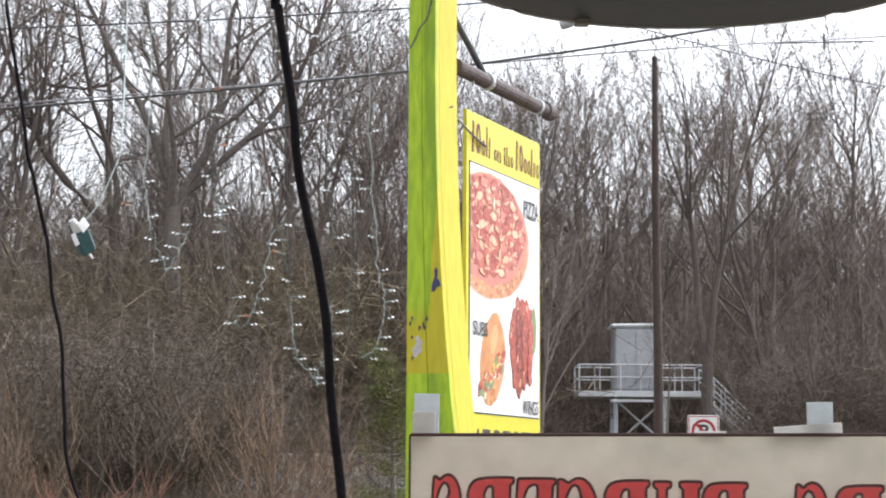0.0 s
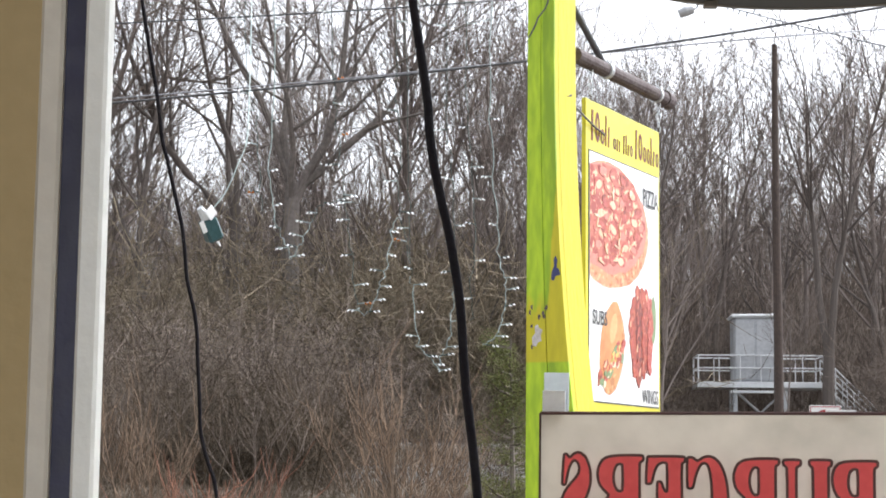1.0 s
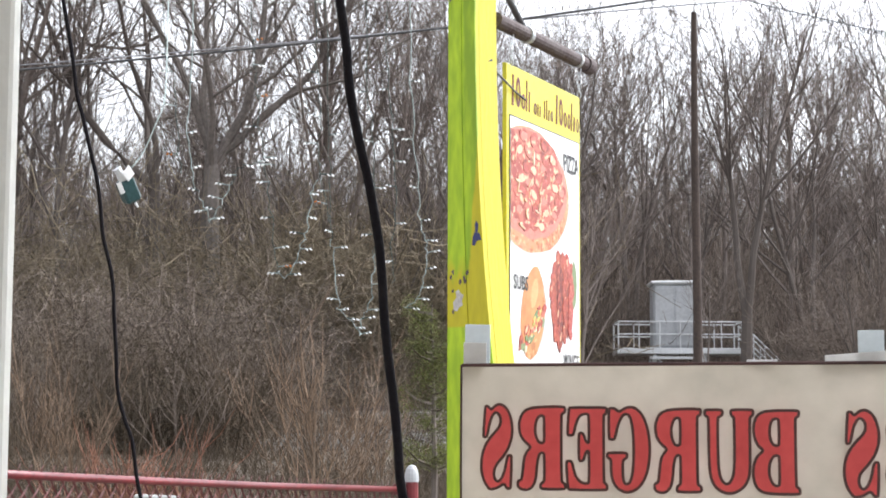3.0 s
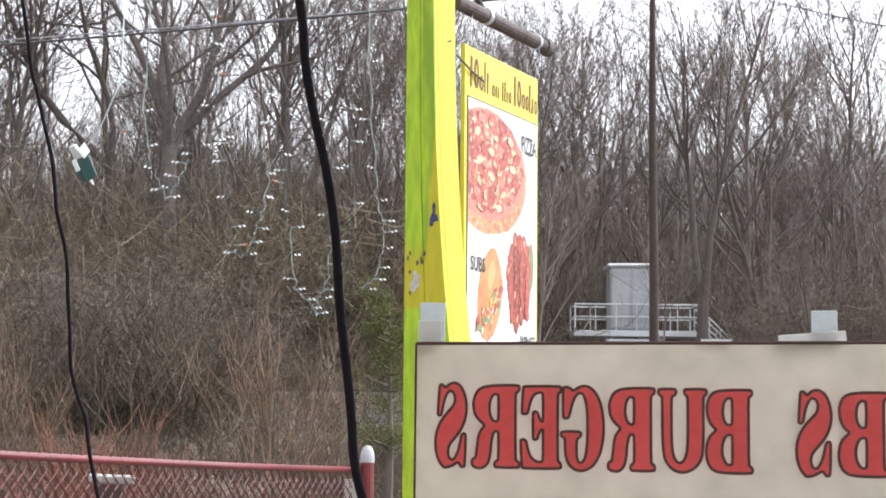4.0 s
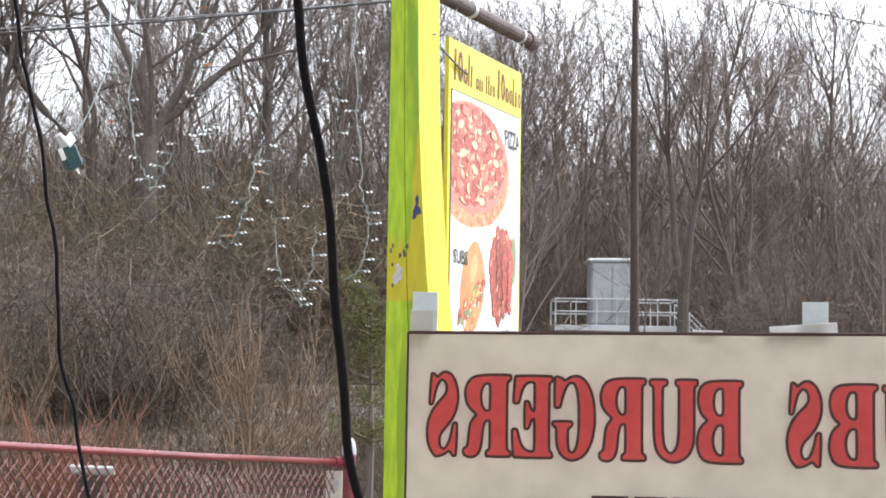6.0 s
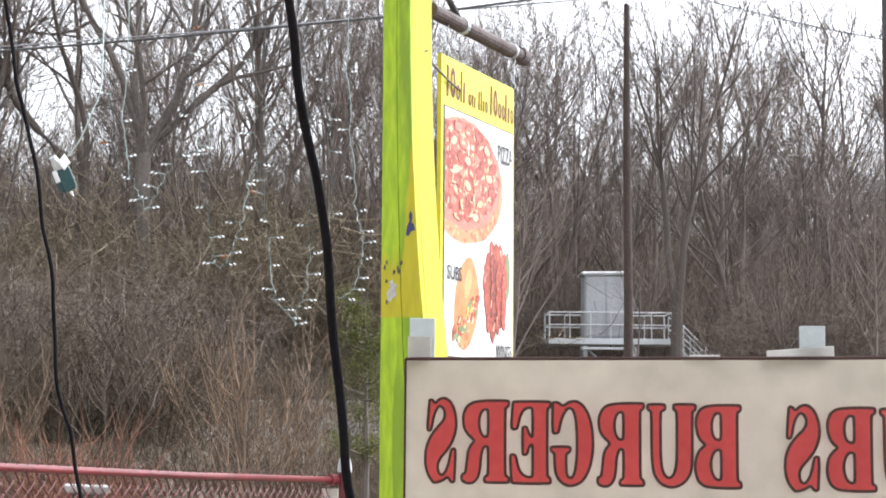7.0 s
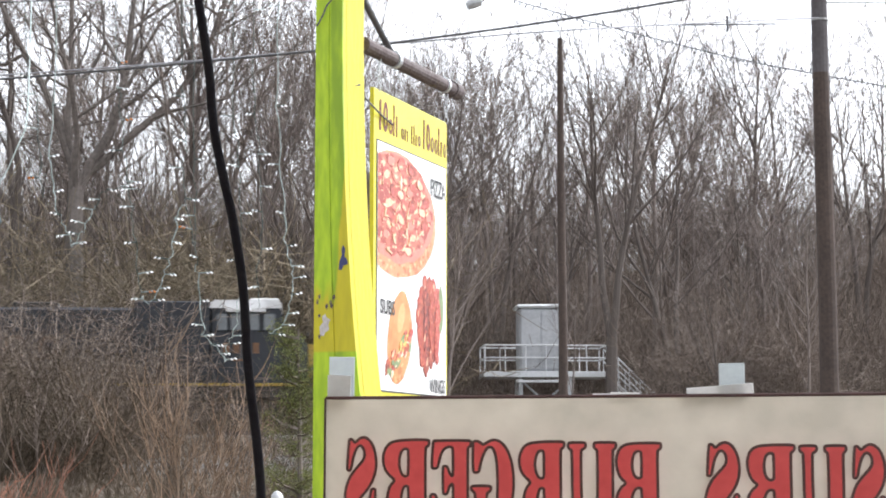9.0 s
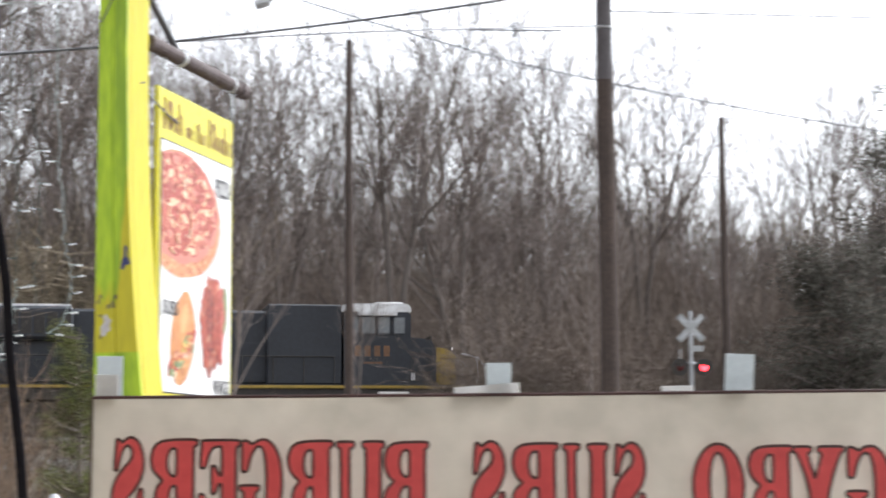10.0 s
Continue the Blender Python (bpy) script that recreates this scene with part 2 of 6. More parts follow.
M = {
    "bark": paint("grey_brown_bark", (0.235, 0.198, 0.178), (0.135, 0.115, 0.104), 0.95, scale=0.8, fine=9, per="object"),
    "bark_pale": paint("pale_bark", (0.215, 0.185, 0.168), (0.115, 0.10, 0.09), 0.9, scale=0.7, fine=6),
    "twig": paint("twig_bark", (0.258, 0.219, 0.199), (0.146, 0.122, 0.111), 0.95, scale=0.5, fine=4, bump=0, per="island"),
    "brush": paint("dry_brush", (0.128, 0.10, 0.073), (0.06, 0.048, 0.036), 0.95, scale=0.3, fine=5, bump=0, per="island"),
    "brush_tan": paint("tan_shrub_bark", (0.235, 0.16, 0.108), (0.125, 0.09, 0.062), 0.95, scale=0.5, fine=5, bump=0, per="island"),
    "brush_red": paint("russet_brush", (0.28, 0.125, 0.078), (0.16, 0.082, 0.055), 0.95, scale=0.6, fine=5, bump=0, per="island"),
    "thicket": paint("far_thicket", (0.24, 0.196, 0.166), (0.13, 0.106, 0.09), 0.95, scale=0.2, fine=3, bump=0, per="island"),
    "tangle": paint("olive_brown_bramble", (0.285, 0.236, 0.168), (0.146, 0.121, 0.088), 0.95, scale=0.3, fine=4, bump=0, per="island"),
    "litter": paint("leaf_litter", (0.155, 0.122, 0.09), (0.072, 0.059, 0.044), 0.95, scale=0.45, fine=7, bump=0.6),
    "ballast": paint("grey_ballast", (0.235, 0.222, 0.21), (0.09, 0.084, 0.079), 0.9, scale=1.2, fine=14, bump=0.6),
    "asphalt": paint("asphalt", (0.07, 0.07, 0.07), (0.045, 0.045, 0.045), 0.9, scale=0.6, fine=40),
    "evergreen": paint("evergreen_leaf", (0.115, 0.12, 0.034), (0.06, 0.068, 0.02), 0.8, scale=2, fine=20, bump=0, per="island"),
    "ivy": paint("ivy_leaf", (0.088, 0.080, 0.064), (0.05, 0.046, 0.037), 0.8, scale=1, fine=9, bump=0, per="island"),
    "post": post_paint(),
    "sign_yellow": paint("sign_yellow", (0.64, 0.58, 0.018), (0.57, 0.51, 0.014), 0.4, scale=2, fine=20, bump=0),
    "sign_white": paint("sign_white", (0.82, 0.82, 0.81), (0.75, 0.75, 0.75), 0.35, scale=2, fine=15, bump=0),
    "print_dark": paint("dark_print", (0.025, 0.025, 0.03), (0.05, 0.05, 0.05), 0.5, bump=0),
    "print_rust": paint("rust_print", (0.17, 0.022, 0.008), (0.12, 0.018, 0.007), 0.5, bump=0),
    "pizza": topping_print("pizza_print", (0.46, 0.12, 0.075), (0.32, 0.04, 0.028), (0.74, 0.44, 0.27), 10.0),
    "crust": topping_print("crust_print", (0.58, 0.25, 0.12), (0.44, 0.14, 0.06), (0.68, 0.38, 0.20), 14.0),
    "cheese": paint("cheese_print", (0.76, 0.52, 0.34), (0.66, 0.36, 0.22), 0.45, scale=9, fine=40, bump=0),
    "bread": paint("bread_print", (0.62, 0.29, 0.1), (0.48, 0.18, 0.055), 0.45, scale=3, fine=16, bump=0),
    "bread_dark": topping_print("dark_bun_print", (0.55, 0.25, 0.09), (0.42, 0.16, 0.05), (0.68, 0.38, 0.17), 12.0),
    "filling": topping_print("filling_print", (0.60, 0.45, 0.13), (0.55, 0.10, 0.05), (0.36, 0.42, 0.09), 26.0),
    "wing": topping_print("wing_print", (0.34, 0.05, 0.022), (0.22, 0.028, 0.015), (0.45, 0.10, 0.05), 16.0),
    "wing_dark": topping_print("dark_wing_print", (0.20, 0.028, 0.014), (0.12, 0.016, 0.010), (0.32, 0.06, 0.03), 18.0),
    "pepper": topping_print("pepperoni_print", (0.41, 0.065, 0.048), (0.33, 0.045, 0.034), (0.52, 0.14, 0.10), 30.0),
    "pepper_lit": paint("lit_pepperoni_print", (0.58, 0.22, 0.165), (0.50, 0.16, 0.115), 0.45, scale=14, fine=60, bump=0),
    "cheese_lit": paint("pale_cheese_print", (0.80, 0.66, 0.50), (0.74, 0.54, 0.38), 0.45, scale=9, fine=40, bump=0),
    "print_shade": paint("grey_print", (0.60, 0.60, 0.60), (0.52, 0.52, 0.52), 0.45, scale=6, fine=30, bump=0),
    "bun_lit": paint("lit_bun_print", (0.70, 0.38, 0.17), (0.64, 0.31, 0.12), 0.45, scale=9, fine=40, bump=0),
    "celery": paint("celery_print", (0.22, 0.30, 0.14), (0.14, 0.2, 0.09), 0.5, bump=0),
    # broad pale blotches in the vinyl colour imitate glare patches and streaks
    "vinyl": paint("glare_blotched_vinyl", (0.56, 0.512, 0.437), (0.43, 0.393, 0.33), 0.5, scale=3, fine=24, bump=0.1, transmit=0.3),
    "vinyl_red": paint("red_vinyl_print", (0.88, 0.155, 0.165), (0.80, 0.13, 0.14), 0.5, scale=20, fine=90, bump=0, transmit=0.72),
    "vinyl_line": paint("dark_vinyl_outline", (0.12, 0.055, 0.052), (0.08, 0.042, 0.04), 0.5, bump=0, transmit=0.4),
    "tape": paint("grey_tape", (0.66, 0.70, 0.72), (0.58, 0.62, 0.64), 0.5, scale=20, fine=120, transmit=0.5),
    "tape_white": paint("white_tape", (0.80, 0.80, 0.80), (0.72, 0.72, 0.72), 0.5, scale=20, fine=120, transmit=0.4),
    "rust": paint("rusty_pipe", (0.15, 0.125, 0.128), (0.075, 0.052, 0.05), 0.75, 0.2, scale=5, fine=45, bump=0.4),
    "steel": paint("galvanised_steel", (0.60, 0.62, 0.64), (0.42, 0.44, 0.46), 0.45, 0.5, scale=3, fine=25),
    "pale_steel": paint("pale_painted_steel", (0.72, 0.73, 0.74), (0.55, 0.56, 0.57), 0.5, 0.1, scale=1, fine=12),
    "tank": paint("grey_cabinet_paint", (0.50, 0.51, 0.525), (0.38, 0.39, 0.405), 0.5, 0.1, scale=0.8, fine=9),
    "black": paint("black_rubber", (0.008, 0.007, 0.010), (0.013, 0.012, 0.015), 0.95, scale=30, fine=200),
    "wire": paint("weathered_cable", (0.06, 0.06, 0.065), (0.11, 0.11, 0.115), 0.6, scale=2, fine=20, bump=0),
    "wire_pale": paint("bare_aluminium_cable", (0.36, 0.36, 0.38), (0.24, 0.24, 0.26), 0.5, 0.4, scale=2, fine=20, bump=0),
    "pole": paint("creosoted_pole", (0.088, 0.064, 0.053), (0.052, 0.039, 0.034), 0.9, scale=1.2, fine=16, bump=0.5),
    "pole_top": paint("weathered_grey_pole", (0.115, 0.105, 0.11), (0.075, 0.066, 0.068), 0.85, scale=1.2, fine=16, bump=0.4),
    "fence_red": paint("faded_red_paint", (0.21, 0.036, 0.042), (0.12, 0.025, 0.03), 0.28, scale=6, fine=50),
    "mesh_red": paint("red_coated_mesh", (0.15, 0.042, 0.042), (0.09, 0.03, 0.03), 0.6, scale=4, fine=30, bump=0),
    "loco_blue": paint("dark_blue_loco_paint", (0.024, 0.028, 0.037), (0.017, 0.019, 0.025), 0.45, scale=0.6, fine=7, bump=0.05),
    "loco_yellow": paint("loco_yellow_paint", (0.391, 0.264, 0.043), (0.289, 0.196, 0.034), 0.5, scale=1, fine=9, bump=0.05),
    "loco_grey": paint("loco_roof_grey", (0.68, 0.68, 0.68), (0.54, 0.54, 0.54), 0.5, scale=1, fine=9),
    "loco_dark": paint("loco_underframe", (0.035, 0.032, 0.03), (0.055, 0.048, 0.042), 0.8, scale=1, fine=9),
    "glass": paint("dark_cab_glass", (0.02, 0.022, 0.026), (0.03, 0.032, 0.036), 0.08, bump=0),
    # paler grey stands in for bright sky seen through the cab windows
    "cab_glass": paint("sky_lit_cab_glass", (0.22, 0.23, 0.24), (0.16, 0.17, 0.18), 0.08, 0.4, bump=0),
    "orange": paint("faded_orange_print", (0.20, 0.10, 0.045), (0.12, 0.065, 0.036), 0.6, scale=1, fine=9, bump=0),
    "red_off": paint("dark_red_lens", (0.10, 0.012, 0.012), None, 0.2, bump=0),
    "red_on": glow("lit_red_lens", (1.0, 0.03, 0.04), 4.0),
    "headlight": glow("lit_headlight_lens", (1.0, 0.96, 0.88), 3.0),
    "sign_grey": paint("weathered_white_sign", (0.46, 0.47, 0.47), (0.30, 0.31, 0.31), 0.6, scale=3, fine=14, bump=0),
    "green_wire": paint("green_light_wire", (0.03, 0.055, 0.05), (0.045, 0.075, 0.068), 0.5, scale=20, fine=90, bump=0, per="island"),
    "pale_wire": paint("bleached_light_wire", (0.32, 0.37, 0.355), (0.2, 0.25, 0.24), 0.5, scale=20, fine=90, bump=0),
    # glints of the clear bulbs are painted as a near-white colour
    "bulb": paint("white_glint_bulb", (0.93, 0.94, 0.95), (0.82, 0.84, 0.86), 0.05, scale=20, fine=90, bump=0),
    "bulb_amber": paint("amber_mini_bulb", (0.60, 0.20, 0.05), None, 0.15, bump=0),
    "teal": paint("dark_teal_plastic", (0.009, 0.042, 0.046), (0.014, 0.055, 0.06), 0.35, scale=20, fine=90),
    "lamp": paint("dark_bronze_shade", (0.022, 0.018, 0.013), (0.014, 0.012, 0.009), 0.6, scale=8, fine=50),
    "lamp_rim": paint("pale_shade_rim", (0.11, 0.09, 0.065), (0.06, 0.05, 0.036), 0.5, scale=8, fine=50),
    "wall_tan": paint("tan_wall_paint", (0.38, 0.29, 0.15), (0.34, 0.26, 0.13), 0.8, scale=4, fine=60),
    "white_vinyl": paint("white_window_vinyl", (0.74, 0.75, 0.72), (0.66, 0.67, 0.64), 0.45, scale=6, fine=60),
    "cream": paint("cream_casing_paint", (0.60, 0.57, 0.50), (0.52, 0.49, 0.43), 0.6, scale=6, fine=60),
    "gasket": paint("dark_navy_gasket", (0.008, 0.008, 0.045), (0.012, 0.012, 0.035), 0.5, scale=6, fine=60),
    "floor": paint("worn_floor_boards", (0.22, 0.15, 0.09), (0.15, 0.10, 0.06), 0.6, scale=3, fine=40),
    "plaster": paint("ceiling_plaster", (0.72, 0.70, 0.66), (0.66, 0.64, 0.60), 0.9, scale=3, fine=60),
    "wood_grey": paint("weathered_board", (0.55, 0.53, 0.50), (0.36, 0.34, 0.32), 0.85, scale=4, fine=40),
    "concrete": paint("bounce_slab_concrete", (0.36, 0.35, 0.33), (0.27, 0.26, 0.25), 0.9, scale=2, fine=30),
    "car_paint": paint("dusty_maroon_car_paint", (0.10, 0.055, 0.05), (0.075, 0.045, 0.04), 0.3, 0.2, scale=1, fine=12, bump=0),
    "chip_blue": paint("dark_blue_old_paint", (0.035, 0.045, 0.16), (0.05, 0.05, 0.12), 0.6, scale=30, fine=90),
    "chip_white": paint("bare_primer", (0.62, 0.60, 0.60), (0.42, 0.38, 0.36), 0.7, scale=40, fine=120),
    "sign_red": paint("road_sign_red", (0.45, 0.03, 0.03), None, 0.4, bump=0),
}
for key in ("black", "brush", "twig", "thicket", "bark", "tangle", "ivy", "evergreen"):
    M[key].node_tree.nodes["Principled BSDF"].inputs["Specular IOR Level"].default_value = 0.15


# ---- geometry ----
class Geo:
    """Vertices and faces, gathered piece by piece."""

    def __init__(self):
        self.v, self.f = [], []

    def add(self, verts, faces):
        k = len(self.v)
        self.v.extend(tuple(p) for p in verts)
        self.f.extend(tuple(i + k for i in q) for q in faces)
        return self

    def box(self, x0, x1, y0, y1, z0, z1, m=None, b=0.0):
        """A box, with chamfered edges where b is given."""
        bm = bmesh.new()
        bmesh.ops.create_cube(bm, size=1, matrix=Matrix.LocRotScale(((x0 + x1) / 2, (y0 + y1) / 2, (z0 + z1) / 2), None, (x1 - x0, y1 - y0, z1 - z0)))
        if b:
            bmesh.ops.bevel(bm, geom=bm.edges[:], offset=b, segments=1, affect="EDGES")
        if m is not None:
            bm.transform(m)
        bm.verts.index_update()
        self.add([p.co[:] for p in bm.verts], [[p.index for p in q.verts] for q in bm.faces])
        bm.free()
        return self

    def tube(self, pts, radii, sides=6, caps=True):
        pts = [Vector(p) for p in pts]
        if not isinstance(radii, (list, tuple)):
            radii = [radii] * len(pts)
        k = len(self.v)
        for i, p in enumerate(pts):
            d = (pts[min(i + 1, len(pts) - 1)] - pts[max(i - 1, 0)]).normalized()
            a = d.orthogonal() if abs(d.z) < 0.9 else Vector((1, 0, 0)) - d * d.x
            a.normalize()
            c = d.cross(a)
            for s in range(sides):
                w = 2 * math.pi * s / sides
                self.v.append(tuple(p + (a * math.cos(w) + c * math.sin(w)) * radii[i]))
        for i in range(len(pts) - 1):
            for s in range(sides):
                t = (s + 1) % sides
                self.f.append((k + i * sides + s, k + i * sides + t, k + (i + 1) * sides + t, k + (i + 1) * sides + s))
        if caps:
            self.f.append(tuple(k + s for s in reversed(range(sides))))
            self.f.append(tuple(k + (len(pts) - 1) * sides + s for s in range(sides)))
        return self

    def lathe(self, profile, sides=24, m=Matrix()):
        """A turned shape round z from (radius, height) pairs."""
        k = len(self.v)
        for r, z in profile:
            for s in range(sides):
                w = 2 * math.pi * s / sides
                self.v.append(tuple(m @ Vector((r * math.cos(w), r * math.sin(w), z))))
        for i in range(len(profile) - 1):
            for s in range(sides):
                t = (s + 1) % sides
                self.f.append((k + i * sides + s, k + i * sides + t, k + (i + 1) * sides + t, k + (i + 1) * sides + s))
        return self

    def plate(self, outline, y0, y1):
        """A flat shape in the x-z plane from its outline, with thickness from y0 (front) to y1."""
        k, n = len(self.v), len(outline)
        self.v.extend((x, y0, z) for x, z in outline)
        self.v.extend((x, y1, z) for x, z in outline)
        self.f.append(tuple(range(k, k + n)))
        self.f.append(tuple(reversed(range(k + n, k + 2 * n))))
        for i in range(n):
            j = (i + 1) % n
            self.f.append((k + j, k + i, k + n + i, k + n + j))
        return self

    def mesh(self, name):
        me = bpy.data.meshes.new(name)
        me.from_pydata(self.v, [], self.f)
        me.validate()
        bm = bmesh.new()
        bm.from_mesh(me)
        bmesh.ops.recalc_face_normals(bm, faces=bm.faces)
        bm.to_mesh(me)
        bm.free()
        return me


def part(name, geo, material, parent=None, label="", smooth=False, m=None, kind=""):
    """One mesh object, under a thing or a part where one is given."""
    me = geo if isinstance(geo, bpy.types.Mesh) else geo.mesh(name)
    if not me.materials:
        me.materials.append(M[material])
    if smooth:
        me.shade_smooth()
    ob = new(name, me)
    if parent is not None:
        ob.parent = parent
    if m is not None:
        ob.matrix_basis = m
    return tagged(ob, label=label, kind=kind)


def thing(name, m, label, category, group=""):
    ob = new(name)
    ob.matrix_basis = m
    ob.empty_display_size = 0.1
    return tagged(ob, label, category, group)


def ellipse(cx, cz, rx, rz, n=28, wob=0.0, seed=0, turn=0.0):
    r = random.Random(seed)
    out = []
    for i in range(n):
        w = 2 * math.pi * i / n
        k = 1 + r.uniform(-wob, wob)
        x, z = rx * k * math.cos(w), rz * k * math.sin(w)
        out.append((cx + x * math.cos(turn) - z * math.sin(turn), cz + x * math.sin(turn) + z * math.cos(turn)))
    return out


def letters(text, x0, x1, z0, z1, y, deep=0.001, heavy=0.0):
    """The built-in font's text as a mesh that fills a box in the x-z plane."""
    cu = bpy.data.curves.new("text", "FONT")
    cu.body, cu.size, cu.offset, cu.resolution_u = text, 1.0, heavy, 4
    ob = new("text", cu)
    dg = bpy.context.evaluated_depsgraph_get()
    dg.update()
    me = bpy.data.meshes.new_from_object(ob.evaluated_get(dg))
    vs = [p.co.copy() for p in me.vertices]
    fs = [tuple(q.vertices) for q in me.polygons]
    bpy.data.objects.remove(ob)
    bpy.data.curves.remove(cu)
    bpy.data.meshes.remove(me)
    ax, bx = min(p.x for p in vs), max(p.x for p in vs)
    az, bz = min(p.y for p in vs), max(p.y for p in vs)
    g = Geo()

    def place(u, w):
        return (x0 + u * (x1 - x0), z0 + w * (z1 - z0))
    flat = [place((p.x - ax) / (bx - ax), (p.y - az) / (bz - az)) for p in vs]
    g.add([(x, y, z) for x, z in flat], fs)
    g.add([(a, c + deep, b) for a, c, b in g.v], [tuple(reversed(q)) for q in g.f])
    return g


# ---- ground and structure ----
def ground_z(x, y):
    """The lie of the land: level yard, slow rise, ballast bank, wooded hillside that sinks to the east."""
    def step(a, b, v):
        k = min(1.0, max(0.0, (v - a) / (b - a)))
        return k * k * (3 - 2 * k)
    z = -0.14 + 1.39 * min(1.0, max(0.0, (y - 9) / 46)) + 1.35 * step(57.5, 63.0, y)
    hill = 12.5 * step(76, 126, y) * (1 - 0.3 * step(40, 62, x))
    return z + hill


def ground():
    ys = [-600, -200, -60, -20, -5] + [i * 1.5 for i in range(0, 92)] + [145, 165, 200, 300, 500, 900, 1600]
    xs = [-1500, -600, -250, -120] + [i * 2.5 for i in range(-28, 33)] + [120, 250, 600, 1500]
    g = Geo()
    for y in ys:
        for x in xs:
            lump = 0.0 if y < 9 or 57 < y < 72 else 0.35 * noise.noise((x * 0.13, y * 0.13, 0))
            g.v.append((x, y, ground_z(x, y) + lump))
    w = len(xs)
    for j in range(len(ys) - 1):
        for i in range(w - 1):
            g.f.append((j * w + i, j * w + i + 1, (j + 1) * w + i + 1, (j + 1) * w + i))
    ob = part("ground", g, "litter", smooth=True)
    tagged(ob, "brown leaf-littered ground rising to a wooded hillside", "ground", kind="structure")


def trackbed():
    g = Geo()
    prof = [(57.6, 1.32), (60.2, 1.92), (63.2, 2.66), (63.9, 2.70), (68.4, 2.70), (69.2, 2.66), (71.5, 2.2)]
    n = 180
    for i in range(n + 1):
        x = -130 + 260 * i / n
        for y, z in prof:
            g.v.append((x, y + 0.35 * noise.noise((x * 0.4, y, 3)), z + 0.07 * noise.noise((x * 1.1, y * 2, 0))))
    w = len(prof)
    for i in range(n):
        for j in range(w - 1):
            g.f.append((i * w + j, (i + 1) * w + j, (i + 1) * w + j + 1, i * w + j + 1))
    tagged(part("ballast_bank", g, "ballast"), "grey crushed-stone ballast bank under the railway", "ballast", kind="structure")
    for y in (65.28, 66.72):
        r = Geo().box(-130, 130, y - 0.07, y + 0.07, 2.70, 2.715).box(-130, 130, y - 0.012, y + 0.012, 2.71, 2.84).box(-130, 130, y - 0.036, y + 0.036, 2.83, 2.875, b=0.008)
        tagged(part("rail", r, "rust"), "rust-brown steel rail on the ballast bank", "rail", "rails of the track", "structure")
    ties = Geo()
    for i in range(240):
        x = -72 + i * 0.6
        ties.box(x, x + 0.23, 64.7, 67.3, 2.62, 2.735)
    tagged(part("sleepers", ties, "pole"), "dark timber sleepers set in the ballast", "sleepers", kind="stuff")


def room():
    """The room that the view looks out of: window wall in front, plain walls around."""
    def block(name, dims, mat, label, cat):
        tagged(part(name, Geo().box(*dims), mat), label, cat, kind="structure")
    block("floor", (-2.4, 3.4, -3.2, 1.18, -0.3, 0.0), "floor", "worn brown board floor", "floor")
    block("ceiling", (-2.4, 3.4, -3.2, 1.18, 2.7, 2.82), "plaster", "pale plaster ceiling", "ceiling")
    block("wall_west", (-2.52, -2.4, -3.2, 1.18, -0.3, 2.82), "wall_tan", "tan painted wall", "wall")
    block("wall_east", (3.4, 3.52, -3.2, 1.18, -0.12, 2.82), "wall_tan", "tan painted wall", "wall")
    # the wide gap in this unseen wall is added to light the room
    g = Geo().box(-2.52, -1.6, -3.32, -3.2, -0.12, 2.82).box(2.6, 3.52, -3.32, -3.2, -0.12, 2.82).box(-1.6, 2.6, -3.32, -3.2, -0.12, 0.85).box(-1.6, 2.6, -3.32, -3.2, 2.45, 2.82)
    tagged(part("wall_south", g, "wall_tan"), "unseen tan wall with an opening added to let light in", "wall", kind="structure")
    # unseen slab added as a reflector that throws light up at the banner
    block("pavement", (-5, 6, 1.18, 5.2, -0.25, 0.02), "concrete", "unseen pale concrete slab added to bounce light upward", "pavement")
    g = Geo().box(-2.4, -0.2795, 1.0, 1.16, 0, 2.7).box(1.9, 3.4, 1.0, 1.16, 0, 2.7).box(-0.2795, 1.9, 1.0, 1.16, 0, 0.8).box(-0.2795, 1.9, 1.0, 1.16, 2.4, 2.7)
    tagged(part("wall_north", g, "wall_tan"), "tan painted wall with a wide window opening", "wall", kind="structure")
    win = tagged(new("window_1"), "open window in a white vinyl frame with dark gasket", "window", kind="structure")
    for side, s in (("left", 0), ("right", 1)):
        def xs(a, b):
            return (a, b) if not s else (1.623 - b, 1.623 - a)
        part("casing", Geo().box(*xs(-0.2795, -0.2657), 0.998, 1.04, 0.8, 2.4, b=0.002), "cream", win, "cream painted casing")
        part("gasket", Geo().box(*xs(-0.2657, -0.2536), 1.004, 1.04, 0.8, 2.4), "gasket", win, "dark navy gasket")
        part("window_frame", Geo().box(*xs(-0.2536, -0.2402), 1.0, 1.018, 0.8, 2.4, b=0.002), "white_vinyl", win)
    part("window_sill", Geo().box(-0.24, 1.863, 0.96, 1.2, 0.8, 0.83, b=0.004), "white_vinyl", win)
    part("window_head", Geo().box(-0.24, 1.863, 1.0, 1.04, 2.365, 2.4, b=0.003), "white_vinyl", win)


